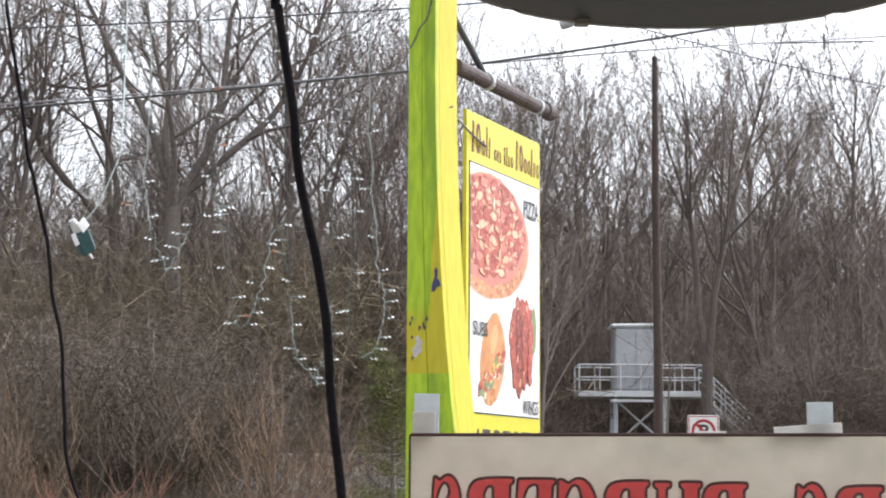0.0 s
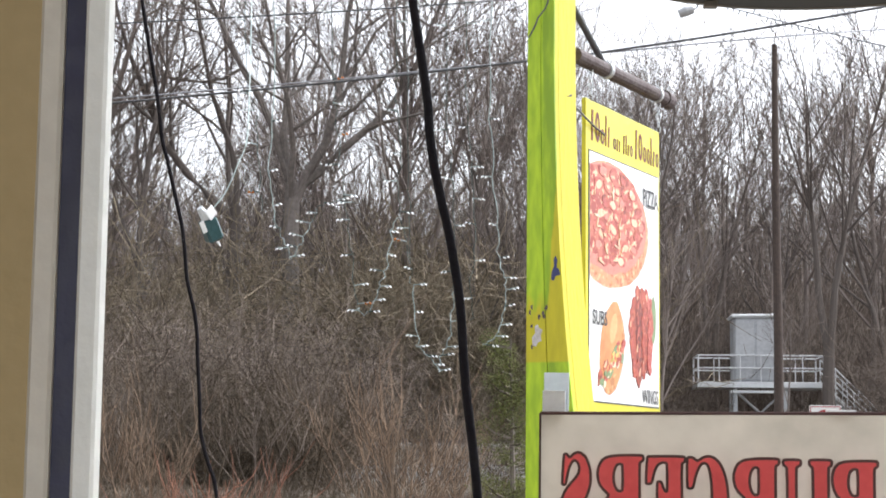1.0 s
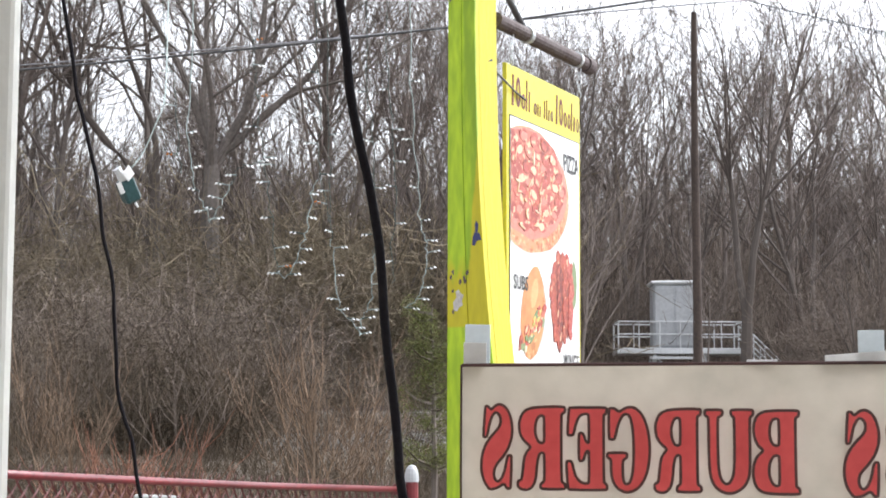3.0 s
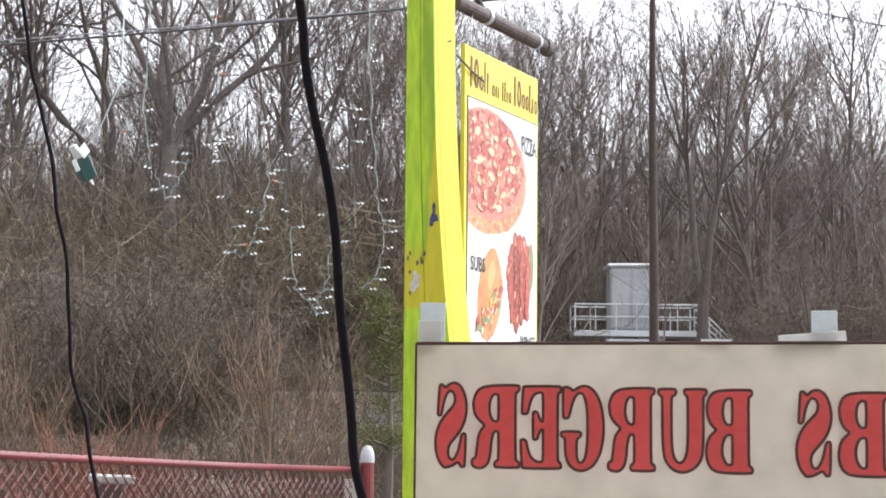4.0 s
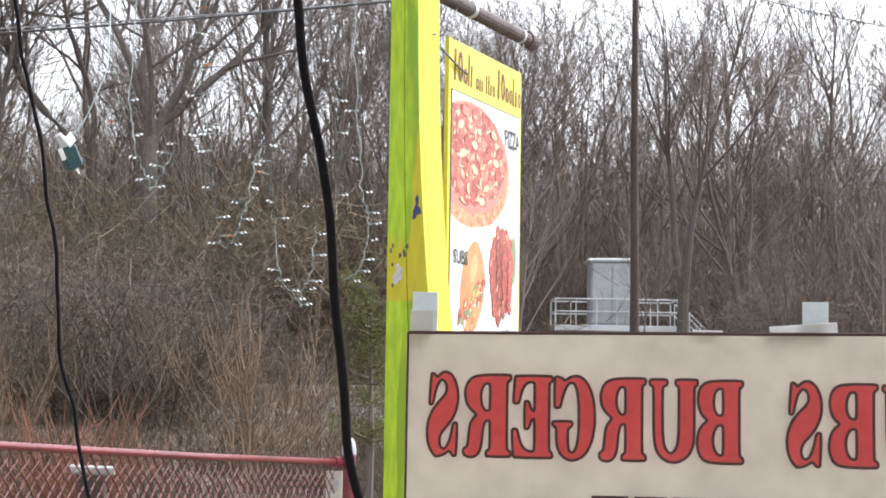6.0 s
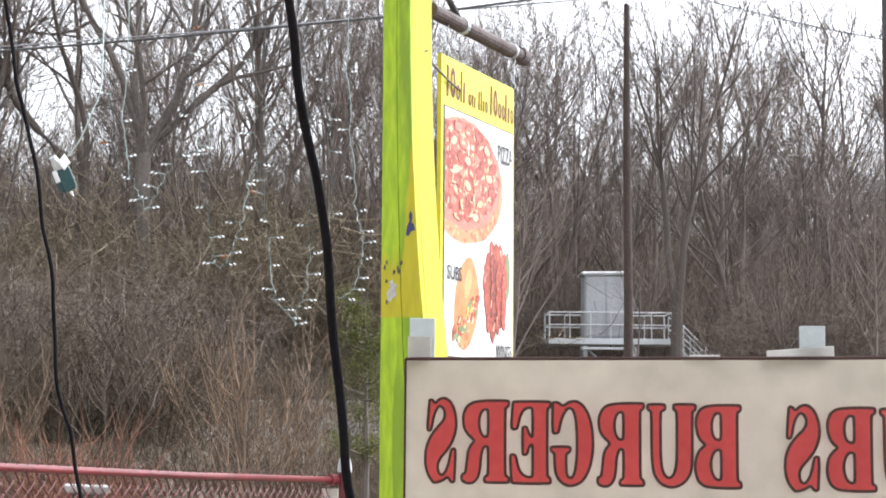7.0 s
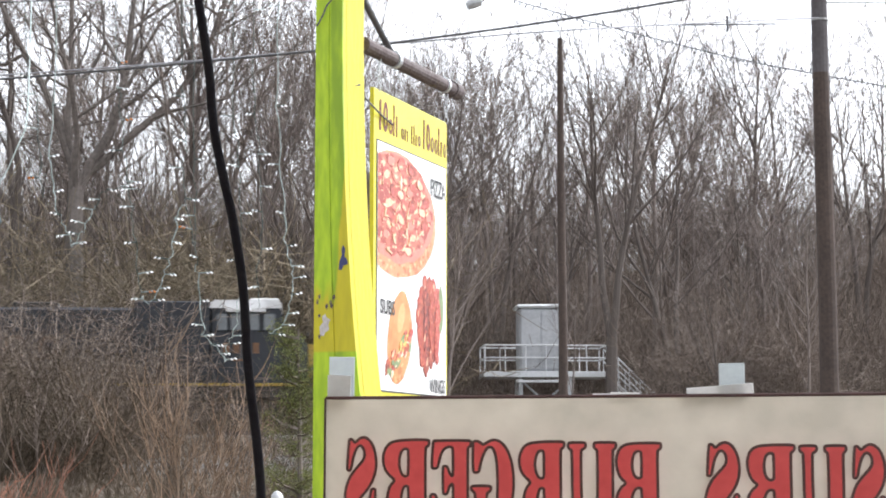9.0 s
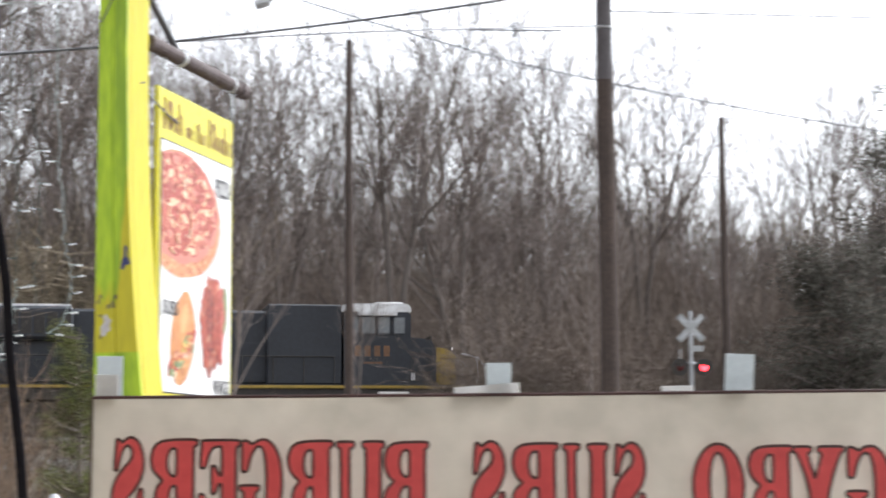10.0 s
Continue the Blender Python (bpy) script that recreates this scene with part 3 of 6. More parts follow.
# ---- trees ----
def branch(g, fine, rng, p, d, length, r, level, top, habit):
    """One limb with its side limbs; thick wood goes to g, thin wood to fine. habit: bend, upward pull, lean from and to, number of limbs by level."""
    n = (9, 7, 4, 2)[level]
    pts, rad = [p.copy()], [r]
    step = length / n
    bend, pull = habit["bend"][level], habit["pull"][level]
    for i in range(n):
        d = (d + Vector((rng.gauss(0, bend), rng.gauss(0, bend), rng.gauss(0, bend * 0.5) + pull))).normalized()
        p = p + d * step
        pts.append(p.copy())
        rad.append(max(r * (1 - 0.82 * (i + 1) / n), 0.009))
    (g if level < 2 else fine).tube(pts, rad, (8, 5, 3, 3)[level], caps=False)
    if level == top:
        return
    for k in range(habit["kids"][level]):
        f = rng.uniform(habit["bare"] if level == 0 else 0.14, 1.0)
        i = min(int(f * n), n - 1)
        base = pts[i].lerp(pts[i + 1], f * n - i)
        along = (pts[i + 1] - pts[i]).normalized()
        side = Matrix.Rotation(rng.uniform(0, 2 * math.pi), 3, along) @ along.orthogonal().normalized()
        lean = rng.uniform(*habit["lean"])
        kd = (along * math.cos(lean) + side * math.sin(lean)).normalized()
        size = length * (rng.uniform(0.42, 0.72) if level == 0 else rng.uniform(0.3, 0.5)) * (1.25 - 0.65 * f)
        branch(g, fine, rng, base, kd, size, max(rad[i] * (0.55 if level == 0 else 0.5), 0.012), level + 1, top, habit)


UPSWEPT = {"bend": (0.05, 0.09, 0.14, 0.2), "pull": (0.04, 0.09, 0.09, 0.06), "lean": (0.38, 0.85), "kids": (11, 8, 5), "bare": 0.32}
CROOKED = {"bend": (0.13, 0.24, 0.28, 0.3), "pull": (0.05, 0.08, 0.10, 0.08), "lean": (0.5, 1.05), "kids": (9, 7, 6), "bare": 0.25}


def tree_meshes(seed, height, radius, habit=UPSWEPT):
    rng = random.Random(seed)
    g, fine = Geo(), Geo()
    branch(g, fine, rng, Vector((0, 0, -0.4)), Vector((rng.uniform(-0.08, 0.08), rng.uniform(-0.08, 0.08), 1)), height, radius, 0, 3, habit)
    return g.mesh("trunk"), fine.mesh("crown")


def twin_meshes(seed, height, radius):
    """A tree whose trunk parts low down into two or three upswept stems."""
    rng = random.Random(seed)
    g, fine = Geo(), Geo()
    fork = height * rng.uniform(0.16, 0.3)
    g.tube([(0, 0, -0.4), (0.05, 0.02, fork * 0.6), (0, 0, fork + 0.2)], [radius * 1.35, radius * 1.1, radius], 8, caps=False)
    for k in range(rng.choice((2, 3))):
        w = 2.2 * k + rng.uniform(0, 0.8)
        branch(g, fine, rng, Vector((0, 0, fork)), Vector((0.30 * math.cos(w), 0.30 * math.sin(w), 1)).normalized(), (height - fork) * rng.uniform(0.8, 1.0), radius * 0.75, 0, 3, UPSWEPT)
    return g.mesh("trunk"), fine.mesh("crown")


def old_tree_meshes(seed, height, radius, fork, limbs):
    """A heavy trunk up to its fork, then a few thick crooked limbs, each given by its heading, tilt, share of the length and thickness."""
    rng = random.Random(seed)
    g, fine = Geo(), Geo()
    g.tube([(0, 0, -0.4), (0.12, 0, fork * 0.4), (-0.05, 0.02, fork * 0.75), (0.0, 0.02, fork + 0.5)], [radius * 1.35, radius * 1.05, radius, radius * 0.85], 10, caps=False)
    for heading, tilt, share, thick in limbs:
        w = radians(heading)
        branch(g, fine, rng, Vector((0, 0, fork + rng.uniform(-0.6, 0.3))), Vector((tilt * math.cos(w), tilt * math.sin(w), 1)).normalized(), (height - fork) * share, radius * thick, 0, 3, CROOKED)
    return g.mesh("trunk"), fine.mesh("crown")


def stand_tree(meshes, x, y, size, turn, bark="bark", label="", group="bare trees of the wood"):
    t = thing("tree", Matrix.LocRotScale((x, y, ground_z(x, y) - 0.1), Euler((0, 0, turn)), (size, size, size)), label, "tree", group)
    part("trunk", meshes[0], bark, t)
    part("crown", meshes[1], "twig", t)


def woods():
    kinds = [tree_meshes(11 + i, h, r) for i, (h, r) in enumerate(((15, 0.16), (16.5, 0.2), (14, 0.13), (17, 0.21), (13, 0.12)))]
    kinds += [twin_meshes(31 + i, h, r) for i, (h, r) in enumerate(((16, 0.2), (15, 0.17), (17, 0.22)))]
    rng = random.Random(5)
    names = ("slender bare grey-brown tree in the leafless wood", "tall bare tree with upswept branches on the hillside", "bare forest tree with dense fine twigs")
    n = 0
    for row, (y0, y1, gap) in enumerate(((72.5, 79, 2.9), (80, 88, 2.3), (89, 99, 2.3), (101, 122, 2.0))):
        a, b = y1 * math.tan(radians(-18)), y1 * math.tan(radians(28.5))
        x = a
        while x < b:
            y = rng.uniform(y0, y1)
            size = rng.uniform(0.82, 1.12)
            ang = math.degrees(math.atan2(x, y))
            size *= 1.0 if ang < -4 else 1.04 - 0.007 * (ang + 4) if ang < 6 else 0.97 - 0.009 * (ang - 6)
            size *= 0.93 if 4 < ang < 12.5 else 1.06 if 12.5 <= ang < 19 else 1.0
            thin = 0.5 if ang < -3 else 0.12 if ang < 4 else 0.0 if ang < 8.5 else (0.2, 0.25, 0.3, 0.3)[row] if ang < 16 else 0.15 if row < 2 else 0.5
            if not (6.6 < x < 14.5 and y < 78) and rng.random() > thin and not (22 < x < 33 and y < 78):
                stand_tree(kinds[(n * 3 + row) % len(kinds)], x + rng.uniform(-0.8, 0.8), y, size, rng.uniform(0, 6.28), label=names[n % 3])
                n += 1
            x += gap * rng.uniform(0.6, 1.4)
    # the old forked tree behind the railway and its neighbours
    old = old_tree_meshes(78, 24.0, 0.36, 10.6, ((5, 0.95, 0.95, 0.6), (20, 0.35, 1.0, 0.62), (170, 0.55, 0.95, 0.55), (100, 0.2, 1.0, 0.5), (250, 0.5, 0.8, 0.45)))
    old_b = old_tree_meshes(64, 23.0, 0.30, 9.8, ((175, 1.0, 1.0, 0.7), (150, 0.5, 0.9, 0.55), (60, 0.3, 0.9, 0.5)))
    stand_tree(old, -9.4, 74.0, 1.0, 0.0, "bark_pale", "large old pale-barked tree forking into heavy limbs", "old forked trees")
    stand_tree(old_b, -12.0, 75.5, 1.0, 0.0, "bark", "large old forked tree with dark bark", "old forked trees")
    stand_tree(old_b, -18.5, 78.0, 1.0, 1.9, "bark", "large old forked tree with dark bark", "old forked trees")
    for x, y, s, k in ((-4.9, 75.0, 1.25, 3), (-2.4, 74.0, 1.2, 2), (-7.2, 78, 1.3, 6), (1.4, 75, 1.1, 5), (-15.4, 74, 1.2, 1), (12.35, 72.3, 1.0, 7), (15.2, 73.5, 0.95, 5), (4.2, 74.5, 1.05, 6), (6.0, 79.5, 1.0, 5), (8.6, 80.0, 0.95, 7), (10.6, 79.0, 0.9, 6)):
        stand_tree(kinds[k], x, y, s, x * 1.7, label="tall dark-trunked bare tree behind the railway", group="trees behind the railway")
    for x, y, s, k in ((13.9, 59, 0.5, 4), (4.4, 57.0, 0.6, 2), (8.9, 61, 0.42, 2), (16.5, 59, 0.6, 2)):
        stand_tree(kinds[k], x, y, s, x * 1.7, label="bare tree standing before the railway bank", group="trees before the railway")


def replicate(name, geos, spots, material, label, category):
    """Many copies of a few shapes, joined into one mesh of kind stuff. Spots: x, y, z, turn, size."""
    vs, fs, k = [], [], 0
    arrays = [(np.array(g.v), g.f) for g in geos]
    for i, (x, y, z, turn, size) in enumerate(spots):
        v, f = arrays[i % len(arrays)]
        c, s = math.cos(turn) * size, math.sin(turn) * size
        w = np.stack([v[:, 0] * c - v[:, 1] * s + x, v[:, 0] * s + v[:, 1] * c + y, v[:, 2] * size + z], 1)
        vs.append(w)
        fs.extend(tuple(q + k for q in face) for face in f)
        k += len(v)
    me = bpy.data.meshes.new(name)
    me.from_pydata(np.concatenate(vs).tolist(), [], fs)
    tagged(part(name, me, material), label, category, kind="stuff")


def bush_geo(seed, stems, height, spread, twigs, wild=0.12, thin=1.0):
    rng = random.Random(seed)
    g = Geo()
    for _ in range(stems):
        w, tilt = rng.uniform(0, 6.28), rng.uniform(0.02, spread)
        d = Vector((math.cos(w) * tilt, math.sin(w) * tilt, 1)).normalized()
        p = Vector((math.cos(w), math.sin(w), 0)) * rng.uniform(0, 0.25)
        p.z = -0.1
        h = height * rng.uniform(0.55, 1.0)
        pts = [p]
        for i in range(3):
            d = (d + Vector((rng.gauss(0, wild), rng.gauss(0, wild), 0.06))).normalized()
            pts.append(pts[-1] + d * h / 3)
        r = (0.008 + 0.004 * height) * thin
        g.tube(pts, [r, r * 0.8, r * 0.55, r * 0.3], 3, caps=False)
        for _ in range(twigs):
            i = rng.randrange(1, 3)
            q = pts[i].lerp(pts[i + 1], rng.random())
            e = (d + Vector((rng.gauss(0, 0.6), rng.gauss(0, 0.6), rng.gauss(0.1, 0.3)))).normalized()
            l = h * rng.uniform(0.12, 0.3)
            g.tube([q, q + e * l * 0.5, q + (e + Vector((0, 0, 0.3))) * l], [r * 0.5, r * 0.4, r * 0.25], 3, caps=False)
    return g


def tangle_geo(seed, stems, height, twigs, thin=1.0):
    """A bramble-like tangle: long stems that arch over, with twigs that stray in all directions."""
    rng = random.Random(seed)
    g = Geo()
    for _ in range(stems):
        w, tilt = rng.uniform(0, 6.28), rng.uniform(0.1, 0.9)
        d = Vector((math.cos(w) * tilt, math.sin(w) * tilt, 1)).normalized()
        p = Vector((rng.gauss(0, 0.5), rng.gauss(0, 0.5), -0.1))
        h, droop = height * rng.uniform(0.5, 1.05), rng.uniform(0.0, 0.30)
        pts = [p]
        for i in range(5):
            d = (d + Vector((rng.gauss(0, 0.16), rng.gauss(0, 0.16), -droop * (0.4 + 0.25 * i)))).normalized()
            pts.append(pts[-1] + d * h / 5)
        r = (0.009 + 0.003 * height) * thin
        g.tube(pts, [r * (1 - 0.15 * i) for i in range(6)], 3, caps=False)
        for _ in range(twigs):
            i = rng.randrange(1, 5)
            q = pts[i].lerp(pts[i + 1], rng.random())
            e = Vector((rng.gauss(0, 1), rng.gauss(0, 1), rng.gauss(0.35, 0.7))).normalized()
            l = h * rng.uniform(0.10, 0.30)
            g.tube([q, q + e * l * 0.5, q + (e + Vector((rng.gauss(0, 0.2), rng.gauss(0, 0.2), rng.uniform(-0.1, 0.35)))) * l], [r * 0.45, r * 0.38, r * 0.25], 3, caps=False)
    return g


def undergrowth():
    rng = random.Random(21)

    def spots(count, y0, y1, size, a=-19, b=29, keep=None):
        out = []
        while len(out) < count:
            y = rng.uniform(y0, y1)
            ang = rng.uniform(a, b)
            x = y * math.tan(radians(ang))
            if keep is None or keep(ang, y):
                out.append((x, y, ground_z(x, y) - 0.05, rng.uniform(0, 6.28), size * rng.uniform(0.6, 1.25)))
        return out

    def off_platform(ang, y):
        return not (4.6 < ang < 11.4 and y < 76.5)
    tall = [bush_geo(s, 8, 4.8, 0.7, 9, 0.30, 0.75) for s in range(40, 45)]
    low = [bush_geo(s, 13, 1.9, 1.0, 7, 0.42) for s in range(50, 55)]
    tangle = [tangle_geo(s, 11, 5.0, 15, 0.8) for s in range(90, 95)]
    replicate("thicket", tall, spots(900, 73, 128, 1.5, -2, 29, off_platform), "thicket", "dense leafless brown thicket under the wood", "thicket")
    replicate("thicket", tall, spots(420, 78, 130, 1.75, -19, -1), "thicket", "dense leafless brown thicket on the hillside", "thicket")
    replicate("bramble_tangle", tangle, spots(240, 70.8, 79, 1.85, -19, 1.5), "tangle", "dense tangle of arching leafless brambles behind the railway", "brambles")
    replicate("bramble_tangle", tangle, spots(85, 48, 58, 0.9, -19, -5.5), "brush", "tangle of arching leafless brambles before the railway bank", "brambles")
    replicate("bramble_tangle", tangle, spots(90, 72, 84, 1.2, 1.5, 29, off_platform), "thicket", "brown bramble tangle along the foot of the wood", "brambles")
    replicate("bramble_tangle", tangle, spots(68, 59, 63, 1.15, -19, -4.4), "thicket", "tall tangle of brambles along the track", "brambles")
    replicate("bramble_tangle", tangle, spots(11, 55, 61, 0.62, -5.5, 0.4), "brush", "thin tangle of brambles on the railway bank", "brambles")
    replicate("bramble_tangle", tangle, spots(52, 60, 62.8, 1.0, 12.0, 15.5), "thicket", "dense brown brambles beside the track", "brambles")
    replicate("sapling_belt", tall, spots(14, 40, 56, 0.75, -19, -5.5), "brush", "belt of leafless tan saplings before the railway bank", "saplings")
    replicate("sapling_belt", tall, spots(70, 50, 62, 0.6, 0.3, 18, off_platform), "brush", "sparse leafless saplings before the railway bank", "saplings")
    replicate("sapling_belt", tall, spots(46, 60, 62.4, 0.50, 9.6, 17), "thicket", "dense low brown saplings beside the track", "saplings")
    wispy = [bush_geo(s, 12, 4.6, 0.7, 10, 0.3, 0.5) for s in range(70, 74)]
    replicate("sapling_belt", wispy, spots(25, 47, 62, 0.9, -19, -6.5), "thicket", "leafless brown saplings along the railway bank", "saplings")
    replicate("sapling_belt", wispy, spots(9, 53, 59, 0.75, -6.5, 0.3), "thicket", "thin leafless brown saplings along the railway bank", "saplings")
    fan = [bush_geo(s, 10, 3.2, 0.55, 14, 0.2, 0.72) for s in range(60, 63)]
    for i, (x, y, s) in enumerate(((-1.95, 27.0, 1.15), (-1.2, 29.5, 0.8), (-6.4, 30.0, 0.9))):
        replicate("shrub", [fan[i % 3]], [(x, y, ground_z(x, y) - 0.05, i * 1.3, s), (x + 0.3, y + 0.4, ground_z(x, y) - 0.05, i + 2.0, s * 0.8)], "brush_tan", "leafless tan shrub with thin upright stems", "shrub")
    replicate("dry_brush", low, [*spots(60, 20, 50, 0.62, -19, 1.5), *spots(14, 55, 58, 0.5, -9, 0.4)], "brush", "tangled dry tan brush and tall weeds", "brush")
    weeds = [bush_geo(s, 16, 1.3, 1.1, 8, 0.42, 0.6) for s in range(80, 84)]
    replicate("dry_weeds", weeds, spots(330, 13.5, 44, 0.7, -19, 1.0), "brush", "low tangle of dry brown weeds and leaves", "weeds")
    replicate("dry_brush", low, spots(120, 30, 56, 0.6, 1.5, 29), "brush", "low dry brush along the bank", "brush")
    russet = [(-3.85 + 0.08 * i, 21.6 + 0.5 * (i % 3), ground_z(-3, 22), i, 1.1 + 0.15 * (i % 3)) for i in range(6)]
    replicate("russet_brush", weeds, russet, "brush_red", "russet-brown dry weeds with clinging leaves", "weeds")


def leafy(name, x, y, height, radius, count, leaf, mat, label, seed, low=0.12):
    """A small-leaved evergreen: trunk, limbs and a crown of many separate leaf blades."""
    rng = random.Random(seed)
    t = thing(name, pose(x, y, ground_z(x, y) - 0.05), label, "tree")
    wood, leaves = Geo(), Geo()
    wood.tube([(0, 0, 0), (0.03, 0, height * 0.5), (0, 0.02, height)], [0.014 * height, 0.009 * height, 0.004], 6)
    for _ in range(int(26 + height * 3)):
        h = rng.uniform(low, 0.97) * height
        w = rng.uniform(0, 6.28)
        reach = radius * (0.95 - 0.55 * (h / height)) * rng.uniform(0.5, 1.1)
        tip = Vector((math.cos(w) * reach, math.sin(w) * reach, h + reach * 0.45))
        wood.tube([(0, 0, h), tip * 0.5 + Vector((0, 0, h * 0.5 - 0.03)), tip], [0.006 * height, 0.004 * height, 0.002], 3, caps=False)
        for _ in range(count):
            f = rng.uniform(0.25, 1.05)
            c = Vector((0, 0, h)).lerp(tip, f) + Vector([rng.gauss(0, 0.09 * radius) for _ in range(3)])
            a = Vector([rng.gauss(0, 1) for _ in range(3)]).normalized() * leaf
            b = a.orthogonal().normalized() * leaf * 0.35
            leaves.add([c - a, c + b, c + a, c - b], [(0, 1, 2, 3)])
    part("trunk", wood, "bark", t)
    part("crown", leaves, mat, t)


# ---- sign post and hanging sign ----
def sign_post():
    t = thing("sign_post", pose(0.047, 10.155, 0, 0, 0, -25.3), "tapered wooden sign post in peeling lime and yellow paint", "post")

    def taper(z):
        u = min(max(4.0 - z, -0.1), 2.15)
        return 0.1628 + 0.0048 * u + 0.0273 * u * u

    def board(a, b, y0, y1, zs=(-0.3, 1.0, 1.85, 2.1, 2.35, 2.6, 2.85, 3.1, 3.4, 3.7, 4.0, 5.2)):
        g = Geo()
        for z in zs:
            w = taper(z)
            for x, y in ((a * w, y0), (b * w, y0), (b * w, y1), (a * w, y1)):
                g.v.append((x, y, z))
        for i in range(len(zs) - 1):
            for s in range(4):
                q = (s + 1) % 4
                g.f.append((4 * i + s, 4 * i + q, 4 * i + 4 + q, 4 * i + 4 + s))
        g.f.append((0, 3, 2, 1))
        k = 4 * (len(zs) - 1)
        g.f.append((k, k + 1, k + 2, k + 3))
        return g
    part("board", board(0.0, 0.49, 0.0, 0.06), "post", t, "lime-painted board with a yellow patch")
    part("board", board(0.505, 1.0, 0.004, 0.06), "post", t, "board half lime, half yellow")
    part("side_board", board(0.86, 1.005, 0.062, 0.31), "post", t, "yellow painted side board")
    part("core", board(0.02, 0.85, 0.065, 0.30), "post", t)
    part("paint_chip", Geo().plate([(0.150, 2.700), (0.166, 2.695), (0.178, 2.722), (0.206, 2.728), (0.196, 2.762), (0.183, 2.770), (0.188, 2.815), (0.176, 2.836), (0.166, 2.812), (0.170, 2.780), (0.154, 2.745)], 0.0005, 0.004), "chip_blue", t, "patch of old dark blue paint")
    part("paint_chip", Geo().plate([(0.040, 2.335), (0.060, 2.328), (0.072, 2.350), (0.094, 2.360), (0.090, 2.392), (0.100, 2.420), (0.078, 2.432), (0.070, 2.452), (0.052, 2.440), (0.056, 2.405), (0.036, 2.38)], -0.002, 0.002), "chip_white", t, "patch of bare grey primer")
    for i in range(9):
        r = random.Random(i)
        x, z = 0.045 + r.uniform(-0.04, 0.08), 2.42 + r.uniform(-0.12, 0.14)
        part("paint_chip", Geo().plate(ellipse(x, z, 0.008, 0.014, 7, 0.4, i), -0.001, 0.002), "rust", t)
    # bracket pipe, its brace, chains and the hook
    d, o = Vector((0.4275, 0.904, 0)), Vector((0.399, 10.644, 0))
    b = thing("sign_bracket", Matrix(), "rusty steel bracket pipe with brace and hanging chains", "bracket")
    p0, p1 = Vector((0.325, 10.487, 4.085)), Vector((0.982, 11.878, 4.105))
    part("pipe", Geo().tube([p0, p0.lerp(p1, 0.5), p1], [0.046, 0.046, 0.046], 14), "rust", b, smooth=False)
    part("pipe_cap", Geo().tube([p1 - d * 0.06, p1 + d * 0.05], 0.056, 14), "rust", b, "rusty end cap")
    part("collar", Geo().tube([p0.lerp(p1, 0.30), p0.lerp(p1, 0.33)], 0.054, 14), "steel", b)
    part("collar", Geo().tube([p0.lerp(p1, 0.86), p0.lerp(p1, 0.88)], 0.054, 14), "steel", b)
    part("brace", Geo().tube([(0.200, 10.275, 4.530), (0.516, 10.950, 4.142)], 0.021, 10), "wire", b, "dark diagonal brace")
    for f, top in ((0.16, 3.86), (0.90, 3.86)):
        c = p0.lerp(p1, f)
        g = Geo()
        for i in range(5):
            z = 4.045 - i * 0.042
            ring = [(c.x + (0.014 * math.cos(w)) * (d.x if i % 2 else d.y), c.y + 0.014 * math.cos(w) * (d.y if i % 2 else -d.x), z + 0.026 * math.sin(w)) for w in [k * math.pi / 4 for k in range(9)]]
            g.tube(ring, 0.004, 4, caps=False)
        part("chain", g, "steel", b, "short galvanised chain")
    wrap = [(0.052, 10.13, 4.10), (0.085, 10.11, 4.16), (0.105, 10.10, 4.21), (0.150, 10.08, 4.27), (0.172, 10.07, 4.36), (0.20, 10.055, 4.42)]
    part("tie_wire", Geo().tube(smooth_path(wrap, 4), 0.005, 5), "wire", b, "dark wire wound over the post")
    hook = [(0.30, 10.30, 3.80), (0.25, 10.22, 3.775), (0.34, 10.42, 3.745), (0.45, 10.72, 3.70), (0.52, 10.86, 3.675)]
    part("hook_wire", Geo().tube(hook, 0.007, 5), "wire", b, "bent dark tie wire")


